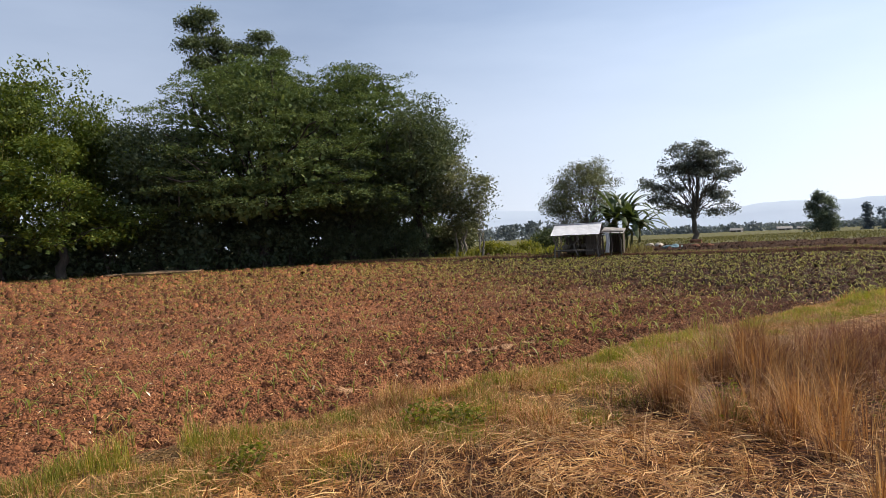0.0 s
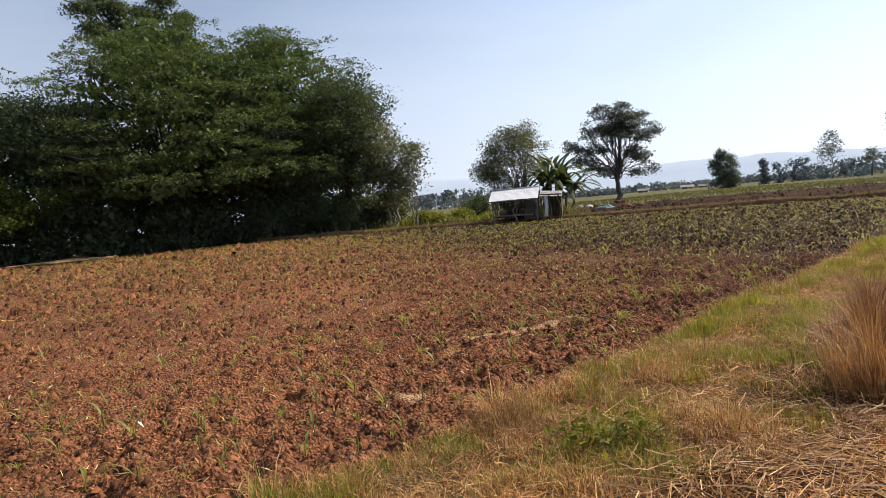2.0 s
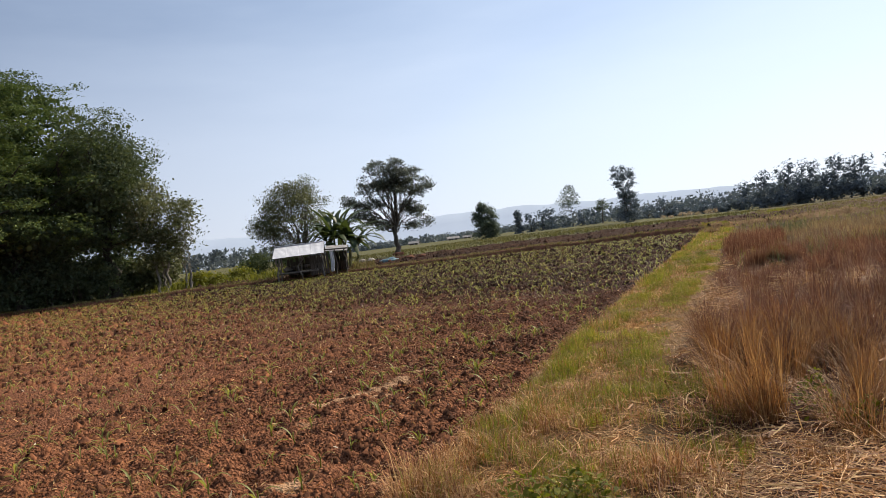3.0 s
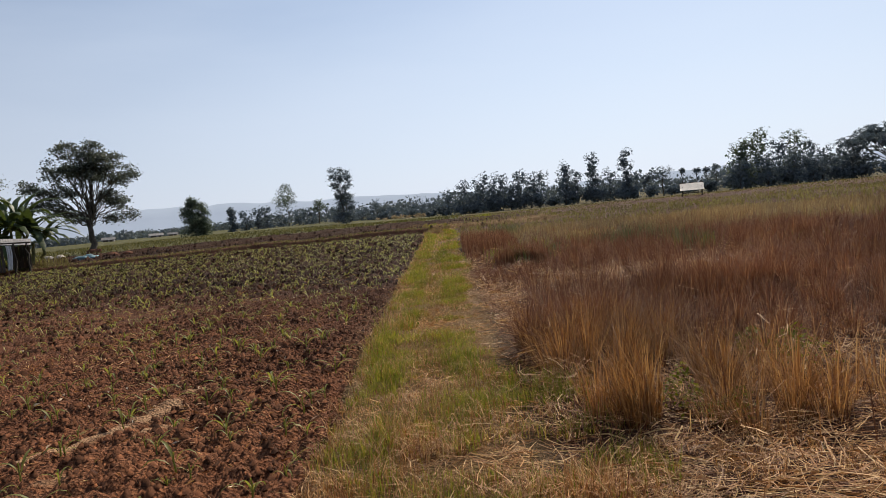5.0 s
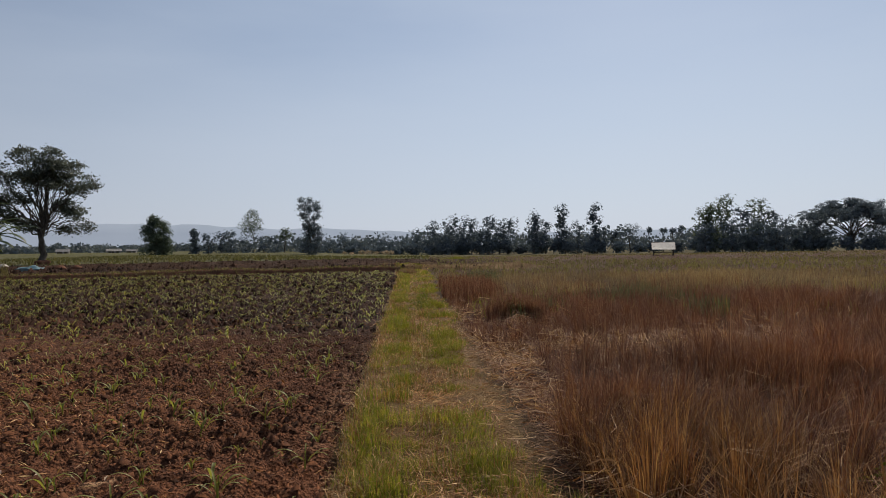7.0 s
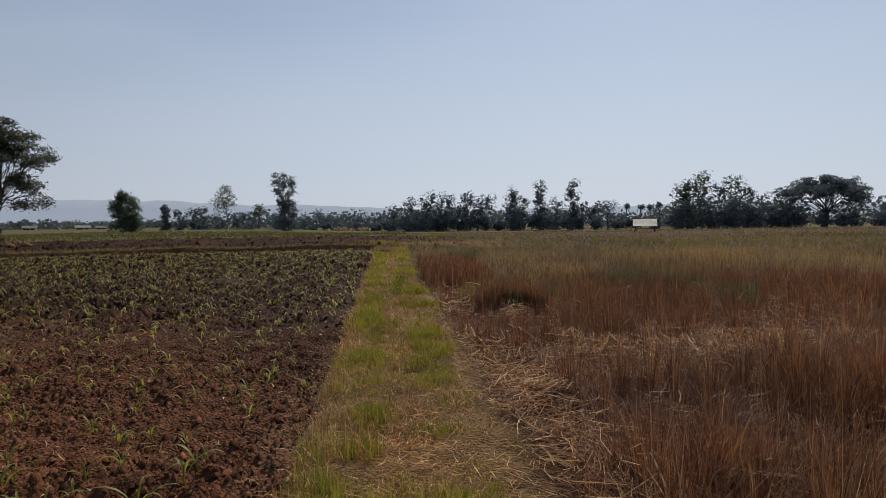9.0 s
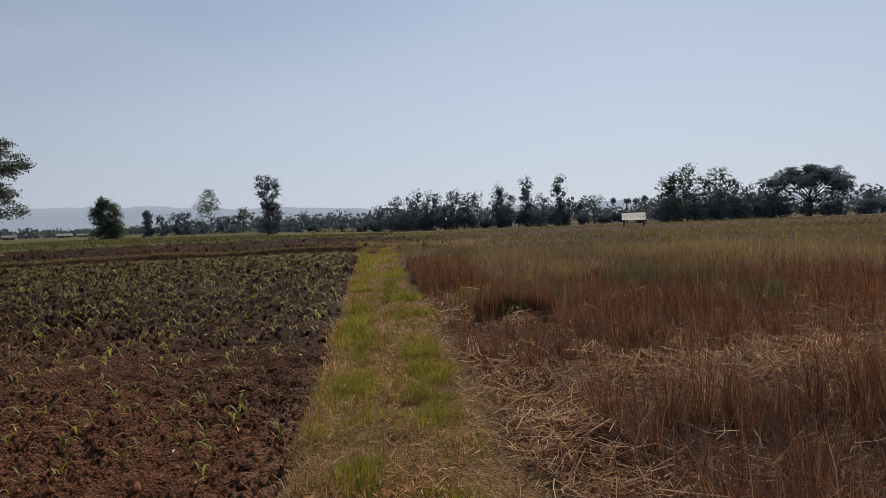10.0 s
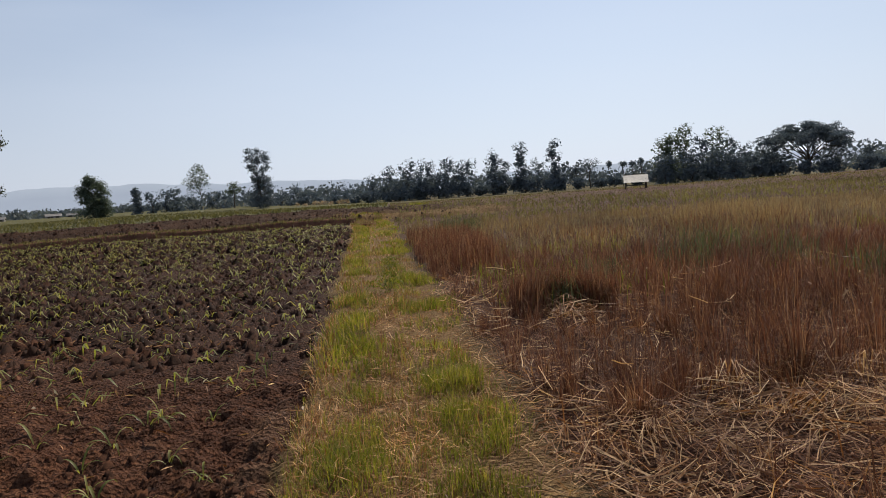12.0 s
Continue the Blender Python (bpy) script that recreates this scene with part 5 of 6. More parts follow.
def trampled(x, y):
    """1 where the dry grass lies flat."""
    w = (lattice_noise(x, y, 0.6, 21) - 0.5) * 0.5 + (lattice_noise(x, y, 0.22, 22) - 0.5) * 0.3
    e = lambda cx, cy, rx, ry: ((x - cx) / rx) ** 2 + ((y - cy) / ry) ** 2
    v = np.minimum.reduce([e(3.2, -0.3, 3.5, 3.45), e(1.4, 1.8, 1.0, 2.6), e(2.6, 5.3, 0.55, 0.4), e(2.3, 11.0, 2.5, 0.88), e(0.45, 9.6, 0.3, 1.5), e(1.15, 15.0, 0.26, 0.45)])
    return 1 - ramped(v + w, 0.85, 1.15)


def verge(x, y):
    """How much lower the dry grass stands along the track."""
    return 0.5 * ramped(y, 9, 13) * ramped(np.hypot(x - 1.25, y - 15.7), 0.6, 1.3) * (1 - ramped(y, 18.5, 20.5)) * (1 - ramped(x - track_right(y) + (lattice_noise(x, y, 1.2, 38) - 0.5) * 1.6, 0.4, 2.4))


def fringe(x, y):
    """A strip of broken straw between the track and the standing grass."""
    return ramped(y, 3.4, 4.8) * (1 - ramped(y, 11, 14)) * ramped(x, track_right(y), track_right(y) + 0.25) * (1 - ramped(x - track_right(y) + (lattice_noise(x, y, 0.5, 40) - 0.5) * 0.5, 0.3, 0.75))


def scatter(rng, x0, x1, y0, y1, per_m2):
    n = int((x1 - x0) * (y1 - y0) * per_m2)
    return rng.uniform(x0, x1, n), rng.uniform(y0, y1, n)


def stuff(name, pieces, mat, label, category):
    return tagged(new(name, raw_mesh(name, *joined(pieces), mat)), label, category, kind="stuff")


def dry_grass():
    rng = np.random.default_rng(500)
    near, far, olive = [], [], []
    # tufts: many stems out of one foot, leaning outwards
    x, y = scatter(rng, -0.3, 10, 1.2, 20, 13)
    fit = np.clip(np.where((y < 7.5) & ((x < 0.9) | (y < 4.6)), 1.15 * ramped(lattice_noise(x, y, 0.75, 30), 0.42, 0.6), 0.25 + 1.1 * ramped(lattice_noise(x, y, 1.1, 31), 0.25, 0.6)), 0, 1) * (1 - trampled(x, y) * np.where(y > 9.3, 0.95, np.where(y > 5, 0.85, 1.0))) * ramped(x, track_right(y) + 0.02, track_right(y) + 0.35)
    keep = (rng.random(len(x)) < fit * ramped(y + 1.3 * np.clip(x, 0, 1.6), 4.2, 5.6)) & (route_gap(x, y) > 0.8)
    x, y = x[keep], y[keep]
    count = (rng.integers(40, 120, len(x)) * np.where(y < 7, 1.3, np.where(y > 12, 0.5, 1.0))).astype(int)
    laid = np.repeat(trampled(x, y), count)
    tall = np.repeat((0.4 + 0.32 * lattice_noise(x, y, 2.6, 33)) * rng.uniform(0.75, 1.2, len(x)), count)
    cx, cy = np.repeat(x, count), np.repeat(y, count)
    tilt = np.repeat(np.abs(rng.normal(0, 0.17, len(x))), count)
    way = np.repeat(lattice_noise(x, y, 1.8, 35) * 9, count)
    n = len(cx)
    a, r = rng.uniform(0, 6.3, n), np.sqrt(rng.random(n)) * np.repeat(rng.uniform(0.04, 0.14, len(x)), count)
    bx, by = cx + r * np.cos(a), cy + r * np.sin(a)
    lean = np.abs(rng.normal(0.2, 0.34, n)) + r * 1.9
    dx, dy = np.cos(a) * lean + np.cos(way) * tilt, np.sin(a) * lean + np.sin(way) * tilt
    h = tall * rng.uniform(0.4, 1.2, n) * (1 - 0.2 * laid) * (1 - verge(cx, cy))
    early = cy + 5.0 * (lattice_noise(cx, cy, 1.3, 36) - 0.5) + rng.normal(0, 1.0, n) < 4.9
    h = h * (1 + 0.08 * (1 - ramped(cy, 5.5, 8.5))) * (1 - 0.25 * ramped(cy, 15, 19))
    h = np.where((cy > 6.2) & (cy < 10.2) & (cx > 0.7), np.maximum(h, 0.3 * tall + 0.62 * h), h)
    args = (np.stack([bx, by, ground_height(cx, cy) - 0.02], -1), h, rng.uniform(0.0026, 0.006, n) * (1 + 0.06 * route_gap(cx, cy)), np.arctan2(dy, dx), np.clip(np.hypot(dx, dy) + laid * rng.uniform(0.3, 1.1, n), 0.02, 1.5))
    stuff("blond_grass", [blades(*[v[early] for v in args])], BLOND_BLADE, "tall blond tufts of dry grass in the straw", "grass")
    near.append(blades(*[v[~early] for v in args]))
    rings = [(-0.3, 7, 1.5, 14, 230, 0.0042), (0.5, 6.0, 5.8, 10.3, 380, 0.0048), (7, 11, 1.5, 14, 120, 0.006), (-0.3, 11, 14, 20, 130, 0.006), (11, 16, 1.5, 20, 110, 0.011), (-0.5, 18, 20, 34, 115, 0.013), (16, 34, 2, 34, 22, 0.035), (-0.8, 40, 34, 62, 14, 0.05), (-2, 70, 62, 125, 3.0, 0.11), (-0.3, 9, -9, 1.5, 26, 0.012), (-0.5, 11, 20, 27, 60, 0.011)]
    for k, (x0, x1, y0, y1, d, w) in enumerate(rings):
        x, y = scatter(rng, x0, x1, y0, y1, d)
        clump = ramped(lattice_noise(x, y, 0.4, 31), 0.3, 0.62) * 0.75 + ramped(lattice_noise(x, y, 1.9, 32), 0.3, 0.6) * 0.25
        keep = rng.random(len(x)) < np.clip(0.1 + clump, 0, 1) * (1 - trampled(x, y) * np.where((y > 9.3) & (y < 12.8), 0.95, 0.86)) * (0.45 + 0.55 * ramped(y, 5, 9)) * ramped(x, track_right(y) - 0.02, track_right(y) + 0.5)
        keep &= route_gap(x, y) > 0.75
        x, y = x[keep], y[keep]
        n = len(x)
        tall = 0.34 + 0.26 * lattice_noise(x, y, 2.6, 33) + 0.14 * lattice_noise(x, y, 0.5, 34)
        h = tall * rng.uniform(0.4, 1.15, n) * np.where(rng.random(n) < 0.02, 1.2, 1)
        h = h * (1 - 0.6 * trampled(x, y)) * (0.4 if y0 > 60 else 0.6 if y0 > 30 else 0.95 if k == 1 else 0.8 if k < 4 else 1.0) * (1 - verge(x, y))
        h = h * (1 - 0.22 * ramped(y, 15, 19))
        h = h * (1 - 0.75 * (np.hypot((x - 27) / 9, (y - 79) / 9) < 1))
        turn = lattice_noise(x, y, 1.4, 35) * 7 + rng.normal(0, 0.9, n)
        lean = np.clip(np.abs(rng.normal(0.45, 0.42, n)), 0.02, 1.3)
        v = blades(np.stack([x, y, ground_height(x, y) - 0.02], -1), h, w * rng.uniform(0.6, 1.4, n), turn, lean)
        (near if k in (0, 1, 2, 3, 9, 10) else olive if k in (7, 8) else far).append(v)
    # short stubble tufts that stand in the flattened straw and along the track
    x, y = scatter(rng, -0.4, 5.5, 0.5, 19, 16)
    keep = rng.random(len(x)) < ramped(x, track_right(y) + 0.02, track_right(y) + 0.3) * np.maximum.reduce([trampled(x, y) * np.where((y > 9.3) & (y < 12.8), 0.15, 0.6), verge(x, y) * 1.6, fringe(x, y) * 0.9]) * (0.35 + 0.65 * ramped(lattice_noise(x, y, 0.7, 39), 0.3, 0.6))
    keep &= route_gap(x, y) > np.where(y < 4, 0.9, 0.55)
    x, y = x[keep], y[keep]
    count = rng.integers(14, 44, len(x))
    cx, cy, tall = np.repeat(x, count), np.repeat(y, count), np.repeat(rng.uniform(0.12, 0.34, len(x)) * np.where(y < 5, 0.75, 1.0), count)
    n = len(cx)
    a, r = rng.uniform(0, 6.3, n), np.sqrt(rng.random(n)) * np.repeat(rng.uniform(0.03, 0.1, len(x)), count)
    args = (np.stack([cx + r * np.cos(a), cy + r * np.sin(a), ground_height(cx, cy) - 0.02], -1), tall * rng.uniform(0.4, 1.2, n), rng.uniform(0.003, 0.0065, n) * np.where(cy < 5, 0.7, 1.0), a, np.clip(np.abs(rng.normal(0.35, 0.35, n)), 0.02, 1.4))
    early = cy < 5.5
    stuff("stubble", [blades(*[v[early] for v in args])], BLOND_BLADE, "short blond stubble tufts in the flattened straw", "grass")
    near.append(blades(*[v[~early] for v in args]))
    # the hollow where an animal has lain: stems bowed over a dark pocket
    n = 1300
    a = rng.uniform(-0.5, math.pi + 0.5, n)
    r = rng.uniform(0.24, 0.62, n)
    hx, hy = 1.15 + r * np.cos(a), 15.25 + r * np.sin(a)
    near.append(blades(np.stack([hx, hy, ground_height(hx, hy) - 0.02], -1), rng.uniform(0.4, 0.62, n), rng.uniform(0.006, 0.011, n), a + math.pi + rng.normal(0, 0.9, n), np.abs(rng.normal(0.24, 0.2, n))))
    x, y = scatter(rng, -0.25, 1.5, 19.2, 27, 300)
    keep = rng.random(len(x)) < ramped(x, track_right(y) + 0.02, track_right(y) + 0.1) * ramped(lattice_noise(x, y, 0.7, 45), 0.25, 0.5)
    x, y = x[keep], y[keep]
    n = len(x)
    near.append(blades(np.stack([x, y, ground_height(x, y) - 0.02], -1), rng.uniform(0.3, 0.62, n), rng.uniform(0.007, 0.014, n), rng.uniform(0, 6.3, n), np.abs(rng.normal(0.2, 0.15, n))))
    x, y = scatter(rng, 0.4, 16, 14, 25, 60)
    keep = rng.random(len(x)) < ramped(lattice_noise(x, y, 1.6, 37), 0.4, 0.7) * np.exp(-(((y - 18.4) / 3.0) ** 2))
    x, y = x[keep], y[keep]
    n = len(x)
    stems = blades(np.stack([x, y, ground_height(x, y) - 0.02], -1), rng.uniform(0.2, 0.46, n), rng.uniform(0.008, 0.015, n), rng.uniform(0, 6.3, n), np.abs(rng.normal(0.35, 0.25, n)))
    stuff("green_stems", [stems], WEED_LEAF, "thin green weeds standing among the dry grass", "weeds")
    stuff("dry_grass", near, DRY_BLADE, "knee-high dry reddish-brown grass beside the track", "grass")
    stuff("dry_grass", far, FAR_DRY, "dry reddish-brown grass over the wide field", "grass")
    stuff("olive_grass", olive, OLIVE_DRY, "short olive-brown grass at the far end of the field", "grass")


dry_grass()


def straw():
    rng = np.random.default_rng(510)
    x, y = np.concatenate([scatter(rng, -1.2, 9.5, -3.2, 18, 950), scatter(rng, -0.6, 5.6, 0.2, 4.6, 900)], 1)
    t = trampled(x, y)
    rim = (lattice_noise(x, y, 1.1, 46) - 0.5) * 2.2
    edge = ramped(y + rim, -2.6, -0.6) * (1 - ramped(x + rim, 6.0, 8.4))
    t = np.maximum(t * (0.35 + 0.65 * ramped(lattice_noise(x, y, 0.24, 43), 0.25, 0.55)), 0.4 * (1 - ramped(y, 4.5, 7.5)) * ramped(lattice_noise(x, y, 0.6, 44), 0.35, 0.65))
    t = np.maximum(t, 0.8 * fringe(x, y))
    keep = rng.random(len(x)) < np.clip(t * np.where(y > 5, 0.75, 0.9) + np.where(y > 5, 0.12, 0.05), 0, 1) * edge * ramped(x, track_right(y) - np.where(y < 4.5, 1.3, 0.25), track_right(y) + 0.12)
    x, y = x[keep], y[keep]
    n = len(x)
    L = rng.uniform(0.06, 0.34, n) * np.where(y < 4.5, 0.8, 1.0)
    turn = lattice_noise(x, y, 0.8, 41) * 9 + rng.normal(0, 0.7, n)
    d = np.stack([np.cos(turn), np.sin(turn), rng.normal(0.04, 0.14, n) * np.where(y > 5, 2.0, 1.0)], -1)
    s = np.stack([-np.sin(turn), np.cos(turn), rng.normal(0, 0.5, n)], -1) * (rng.uniform(0.0011, 0.0026, n) * np.where(rng.random(n) < 0.05, 1.8, 1) * np.where(route_gap(x, y) > 6, 1.5, 1) * np.where(y > 5, 1.4, 1.0))[:, None]
    base = np.stack([x, y, ground_height(x, y) + 0.012 + rng.exponential(0.022, n) * np.where(y > 5, 2.4, 1.3)], -1)
    bow = np.stack([-np.sin(turn), np.cos(turn), np.abs(rng.normal(0, 0.5, n))], -1) * (L * rng.normal(0, 0.13, n))[:, None]
    a, m, b = base - d * (L / 2)[:, None], base + bow, base + d * (L / 2)[:, None]
    a[:, 2], b[:, 2] = np.maximum(a[:, 2], base[:, 2] - 0.02), np.maximum(b[:, 2], base[:, 2] - 0.02)
    v = np.stack([a - s, a + s, m + s, m - s, b + s, b - s], 1).reshape(-1, 3)
    f = (np.array([[0, 1, 2, 3], [3, 2, 4, 5]])[None] + (np.arange(n) * 6)[:, None, None]).reshape(-1, 4)
    front = np.repeat(base[:, 1] + rng.normal(0, 0.8, n) < 5, 2)
    stuff("straw", [(v, f[front])], STRAW, "loose pale straw lying flat over the trodden ground", "straw")
    stuff("old_straw", [(v, f[~front])], OLD_STRAW, "tangled reddish-brown straw beside the track", "straw")
    x, y = scatter(rng, -1.5, 0.2, -2, 17, 1300)
    u = (x - track_left(y)) / (track_right(y) - track_left(y))
    keep = rng.random(len(x)) < np.clip(0.2 + 0.6 * np.exp(-(((u - 0.48) / 0.12) ** 2)) + (u > 0.85) * np.where(y < 4.5, 1.0, 0.1), 0, 1) * ramped(u, -0.1, 0.1)
    x, y = x[keep], y[keep]
    n = len(x)
    bits = leaves(np.stack([x, y, ground_height(x, y) + 0.012 + rng.exponential(0.012, n)], -1), rng.uniform(0.04, 0.17, n), rng.normal(0, 0.3, (n, 3)) + np.array([0, 0, 1.0]), rng.normal(size=(n, 3)), 0.045, 0.02)
    stuff("straw_bits", [bits], STRAW, "short bits of dead straw trodden into the track", "straw")
    # broken stalks that still stand up from the flattened straw
    x, y = scatter(rng, 0, 6, 0.6, 16, 26)
    keep = (trampled(x, y) > 0.4) & (route_gap(x, y) > 0.9)
    x, y = x[keep], y[keep]
    n = len(x)
    stalks = blades(np.stack([x, y, ground_height(x, y)], -1), rng.uniform(0.15, 0.55, n), rng.uniform(0.004, 0.008, n), rng.uniform(0, 6.3, n), np.abs(rng.normal(0.9, 0.4, n)))
    # sheaves that have fallen out of the standing grass
    x, y = rng.uniform(0.7, 4.6, 26), rng.uniform(11.4, 12.2, 26)
    turn = np.repeat(rng.uniform(-2.6, -0.4, 26), 16) + rng.normal(0, 0.16, 416)
    bx, by = np.repeat(x, 16) + rng.normal(0, 0.06, 416), np.repeat(y, 16) + rng.normal(0, 0.05, 416)
    fallen = blades(np.stack([bx, by, ground_height(bx, by)], -1), rng.uniform(0.24, 0.5, 416), rng.uniform(0.004, 0.008, 416), turn, np.repeat(rng.uniform(0.9, 1.5, 26), 16) + rng.normal(0, 0.12, 416), 0.9)
    stuff("broken_stalks", [stalks, fallen], OLD_STRAW, "pale broken stalks standing in the straw", "straw")


straw()


def track_grass():
    rng = np.random.default_rng(520)
    out, old = [], []
    for x0, x1, y0, y1, d, w, tall in ((-2.1, 0.9, -2, 13, 5200, 0.0042, 1.0), (-2.4, 0.6, 13, 24, 2000, 0.007, 1.0), (-3.2, 0.4, 24, 47, 500, 0.016, 1.1)):
        x, y = scatter(rng, x0, x1, y0, y1, d)
        tl, tr = track_left(y), track_right(y)
        u = (x - tl) / (tr - tl)
        wob = (lattice_noise(x, y, 0.7, 51) - 0.5) * 0.16
        ridge = 0.1 * (np.abs(u - 0.5) < 0.5) + np.exp(-(((u - 0.2 + wob) / 0.17) ** 2)) + np.exp(-(((u - 0.78 + wob) / 0.21) ** 2)) + 0.12
        start = (0.55 + 0.6 * lattice_noise(x, y, 0.9, 53)) * (1 - ramped(y, 4, 6.5))
        dens = np.maximum(ridge, start) * ramped(lattice_noise(x, y, 0.28, 52) * 0.6 + lattice_noise(x, y, 0.8, 57) * 0.4, 0.22, 0.5) * ramped(u, -0.06, 0.08) * (1 - ramped(u + (lattice_noise(x, y, 0.8, 58) - 0.5) * 0.5, np.where(y < 6, 1.15, 0.9), np.where(y < 6, 1.6, 1.1)))
        fresh = ramped(lattice_noise(x, y, 0.42, 60) * 0.65 + lattice_noise(x, y, 1.2, 49) * 0.35, 0.36, 0.6)
        fresh = np.maximum(fresh, 0.75 * (1 - ramped(y, 4, 6)) * ramped(lattice_noise(x, y, 0.3, 48), 0.2, 0.5))
        keep = rng.random(len(x)) < np.clip(dens, 0, 1) * (0.4 + 0.6 * fresh)
        x, y, u, fresh = x[keep], y[keep], u[keep], fresh[keep]
        n = len(x)
        h = tall * (0.8 + 0.5 * ramped(lattice_noise(x, y, 0.22, 50), 0.35, 0.7)) * (1.0 + 0.25 * (1 - ramped(y, 3.5, 7))) * (0.035 + 0.1 * lattice_noise(x, y, 0.5, 54) * rng.uniform(0.5, 1.5, n)) * np.where(u < 0.35, 1.25, 1.0) * (0.6 + 0.6 * fresh)
        b = np.stack([x, y, ground_height(x, y) - 0.01], -1)
        turn, lean = rng.uniform(0, 6.3, n), np.abs(rng.normal(0.5, 0.35, n))
        brown = rng.random(n) < 0.1 + 0.5 * (1 - fresh) + 0.75 * (1 - ramped(y, 3, 5.5)) * ramped(lattice_noise(x, y, 0.45, 59), 0.35, 0.75) + 0.3 * (u < 0.1) + 0.25 * (np.abs(u - 0.48) < 0.1)
        wide = w * rng.uniform(0.6, 1.4, n)
        out.append(blades(b[~brown], h[~brown], wide[~brown], turn[~brown], lean[~brown]))
        old.append(blades(b[brown], h[brown] * 1.1, wide[brown], turn[brown], lean[brown] * 1.6))
    stuff("track_grass", out, GREEN_BLADE, "short yellow-green grass along the field track", "grass")
    stuff("withered_grass", old, STRAW, "withered straw-coloured grass on the track", "grass")


track_grass()


def rough_grass():
    """Taller growth on the far bank, in the meadow and beside the hut."""
    rng = np.random.default_rng(530)
    out = []
    x, y = scatter(rng, -46, -29.5, 34, 47, 26)
    keep = (y > field_back(x) + 1.0) & (rng.random(len(x)) < 0.25 + ramped(lattice_noise(x, y, 2.5, 61), 0.35, 0.6)) & (np.hypot(x + 25.2, y - 36.9) > 3.2)
    x, y = x[keep], y[keep]
    n = len(x)
    tall = rng.uniform(0.35, 1.0, n) * (0.35 + 0.8 * lattice_noise(x, y, 3.5, 62))
    lush = blades(np.stack([x, y, ground_height(x, y) - 0.03], -1), tall, rng.uniform(0.03, 0.08, n), rng.uniform(0, 6.3, n), np.abs(rng.normal(0.4, 0.25, n)))
    x, y = scatter(rng, -80, 14, 62, 170, 1.3)
    keep = kinds(x, y)[3] < 0.2
    keep &= (kinds(x, y)[2] < 0.5)
    x, y = x[keep], y[keep]
    n = len(x)
    out.append(blades(np.stack([x, y, ground_height(x, y) - 0.03], -1), rng.uniform(0.12, 0.42, n), rng.uniform(0.1, 0.22, n), rng.uniform(0, 6.3, n), np.abs(rng.normal(0.4, 0.25, n))))
    stuff("meadow_grass", out, FIELD_BLADE, "yellow-green grass on the far bank and meadow", "grass")
    x, y = scatter(rng, -25.0, -23.6, 37.4, 39.4, 90)
    n = len(x)
    tuft = blades(np.stack([x, y, ground_height(x, y) - 0.03], -1), rng.uniform(0.3, 0.9, n), rng.uniform(0.02, 0.04, n), rng.uniform(0, 6.3, n), np.abs(rng.normal(0.3, 0.2, n)))
    stuff("tall_weeds", [lush], WEED_LEAF, "lush green weeds beside the hut", "weeds")
    stuff("dry_weeds", [tuft], OLIVE_DRY, "dry yellowish weeds at the corner of the hut", "weeds")


rough_grass()


def weed(x, y, r, h, seed, label="low leafy green weed growing in the straw"):
    rng = np.random.default_rng(seed)
    z = float(ground_height(np.array([x]), np.array([y]))[0])
    ob = thing("weed", pose(x, y, z), label, "weed", "weeds by the track")
    stems = [tube(*limb(rng, (0, 0, -0.02), (rng.normal(0, r * 0.6), rng.normal(0, r * 0.6), h * rng.uniform(0.5, 1)), 0.005, 0.002, 0.05, 4), 4) for _ in range(8)]
    for v, f in stems:
        part("stem", raw_mesh("stem", v, f, CULM), ob)
    if h >= 0.5:
        n = 150
        q = np.stack([rng.normal(0, r * 0.6, n), rng.normal(0, r * 0.6, n), np.zeros(n)], -1)
        part("foliage", raw_mesh("foliage", *blades(q, h * rng.uniform(0.5, 1.1, n), rng.uniform(0.008, 0.016, n), rng.uniform(0, 6.3, n), np.abs(rng.normal(0.3, 0.2, n))), GREY_LEAF), ob)
        return
    n = int(400 * r / 0.3)
    q = rng.normal(0, 1, (n, 3)) * np.array([r * 0.55, r * 0.55, 0])
    q[:, 2] = 1.35 * h * rng.random(n) ** 0.7 * np.exp(-0.5 * (np.hypot(q[:, 0], q[:, 1]) / r) ** 2) * (0.6 + 0.8 * lattice_noise(x + q[:, 0], y + q[:, 1], 0.16, 83))
    part("foliage", raw_mesh("foliage", *leaves(q, rng.uniform(0.024, 0.06, n), rng.normal(0, 0.6, (n, 3)) + np.array([0, 0, 1.0]), rng.normal(size=(n, 3)), 0.5), NEAR_WEED), ob)


for k, (x, y, r, h) in enumerate(((-0.05, 1.2, 0.2, 0.17), (-0.1, 2.7, 0.26, 0.18), (0.1, 2.95, 0.16, 0.15), (1.3, 4.75, 0.16, 0.18), (1.5, 4.5, 0.14, 0.14), (2.4, 5.5, 0.25, 0.2), (2.25, 5.9, 0.2, 0.2), (-0.8, 17.2, 0.26, 0.24), (-0.75, 20.0, 0.16, 0.16), (1.75, 30.5, 0.5, 0.55), (2.2, 31.2, 0.4, 0.5), (1.3, 31.4, 0.35, 0.5), (3.4, 17.2, 0.5, 0.6), (4.2, 17.8, 0.6, 0.66), (5.2, 17.6, 0.5, 0.6), (4.9, 19.0, 0.6, 0.62), (5.1, 15.4, 0.4, 0.55), (1.2, 15.4, 0.3, 0.5), (2.0, 16.6, 0.35, 0.5))):
    weed(x, y, r, h, 540 + k)


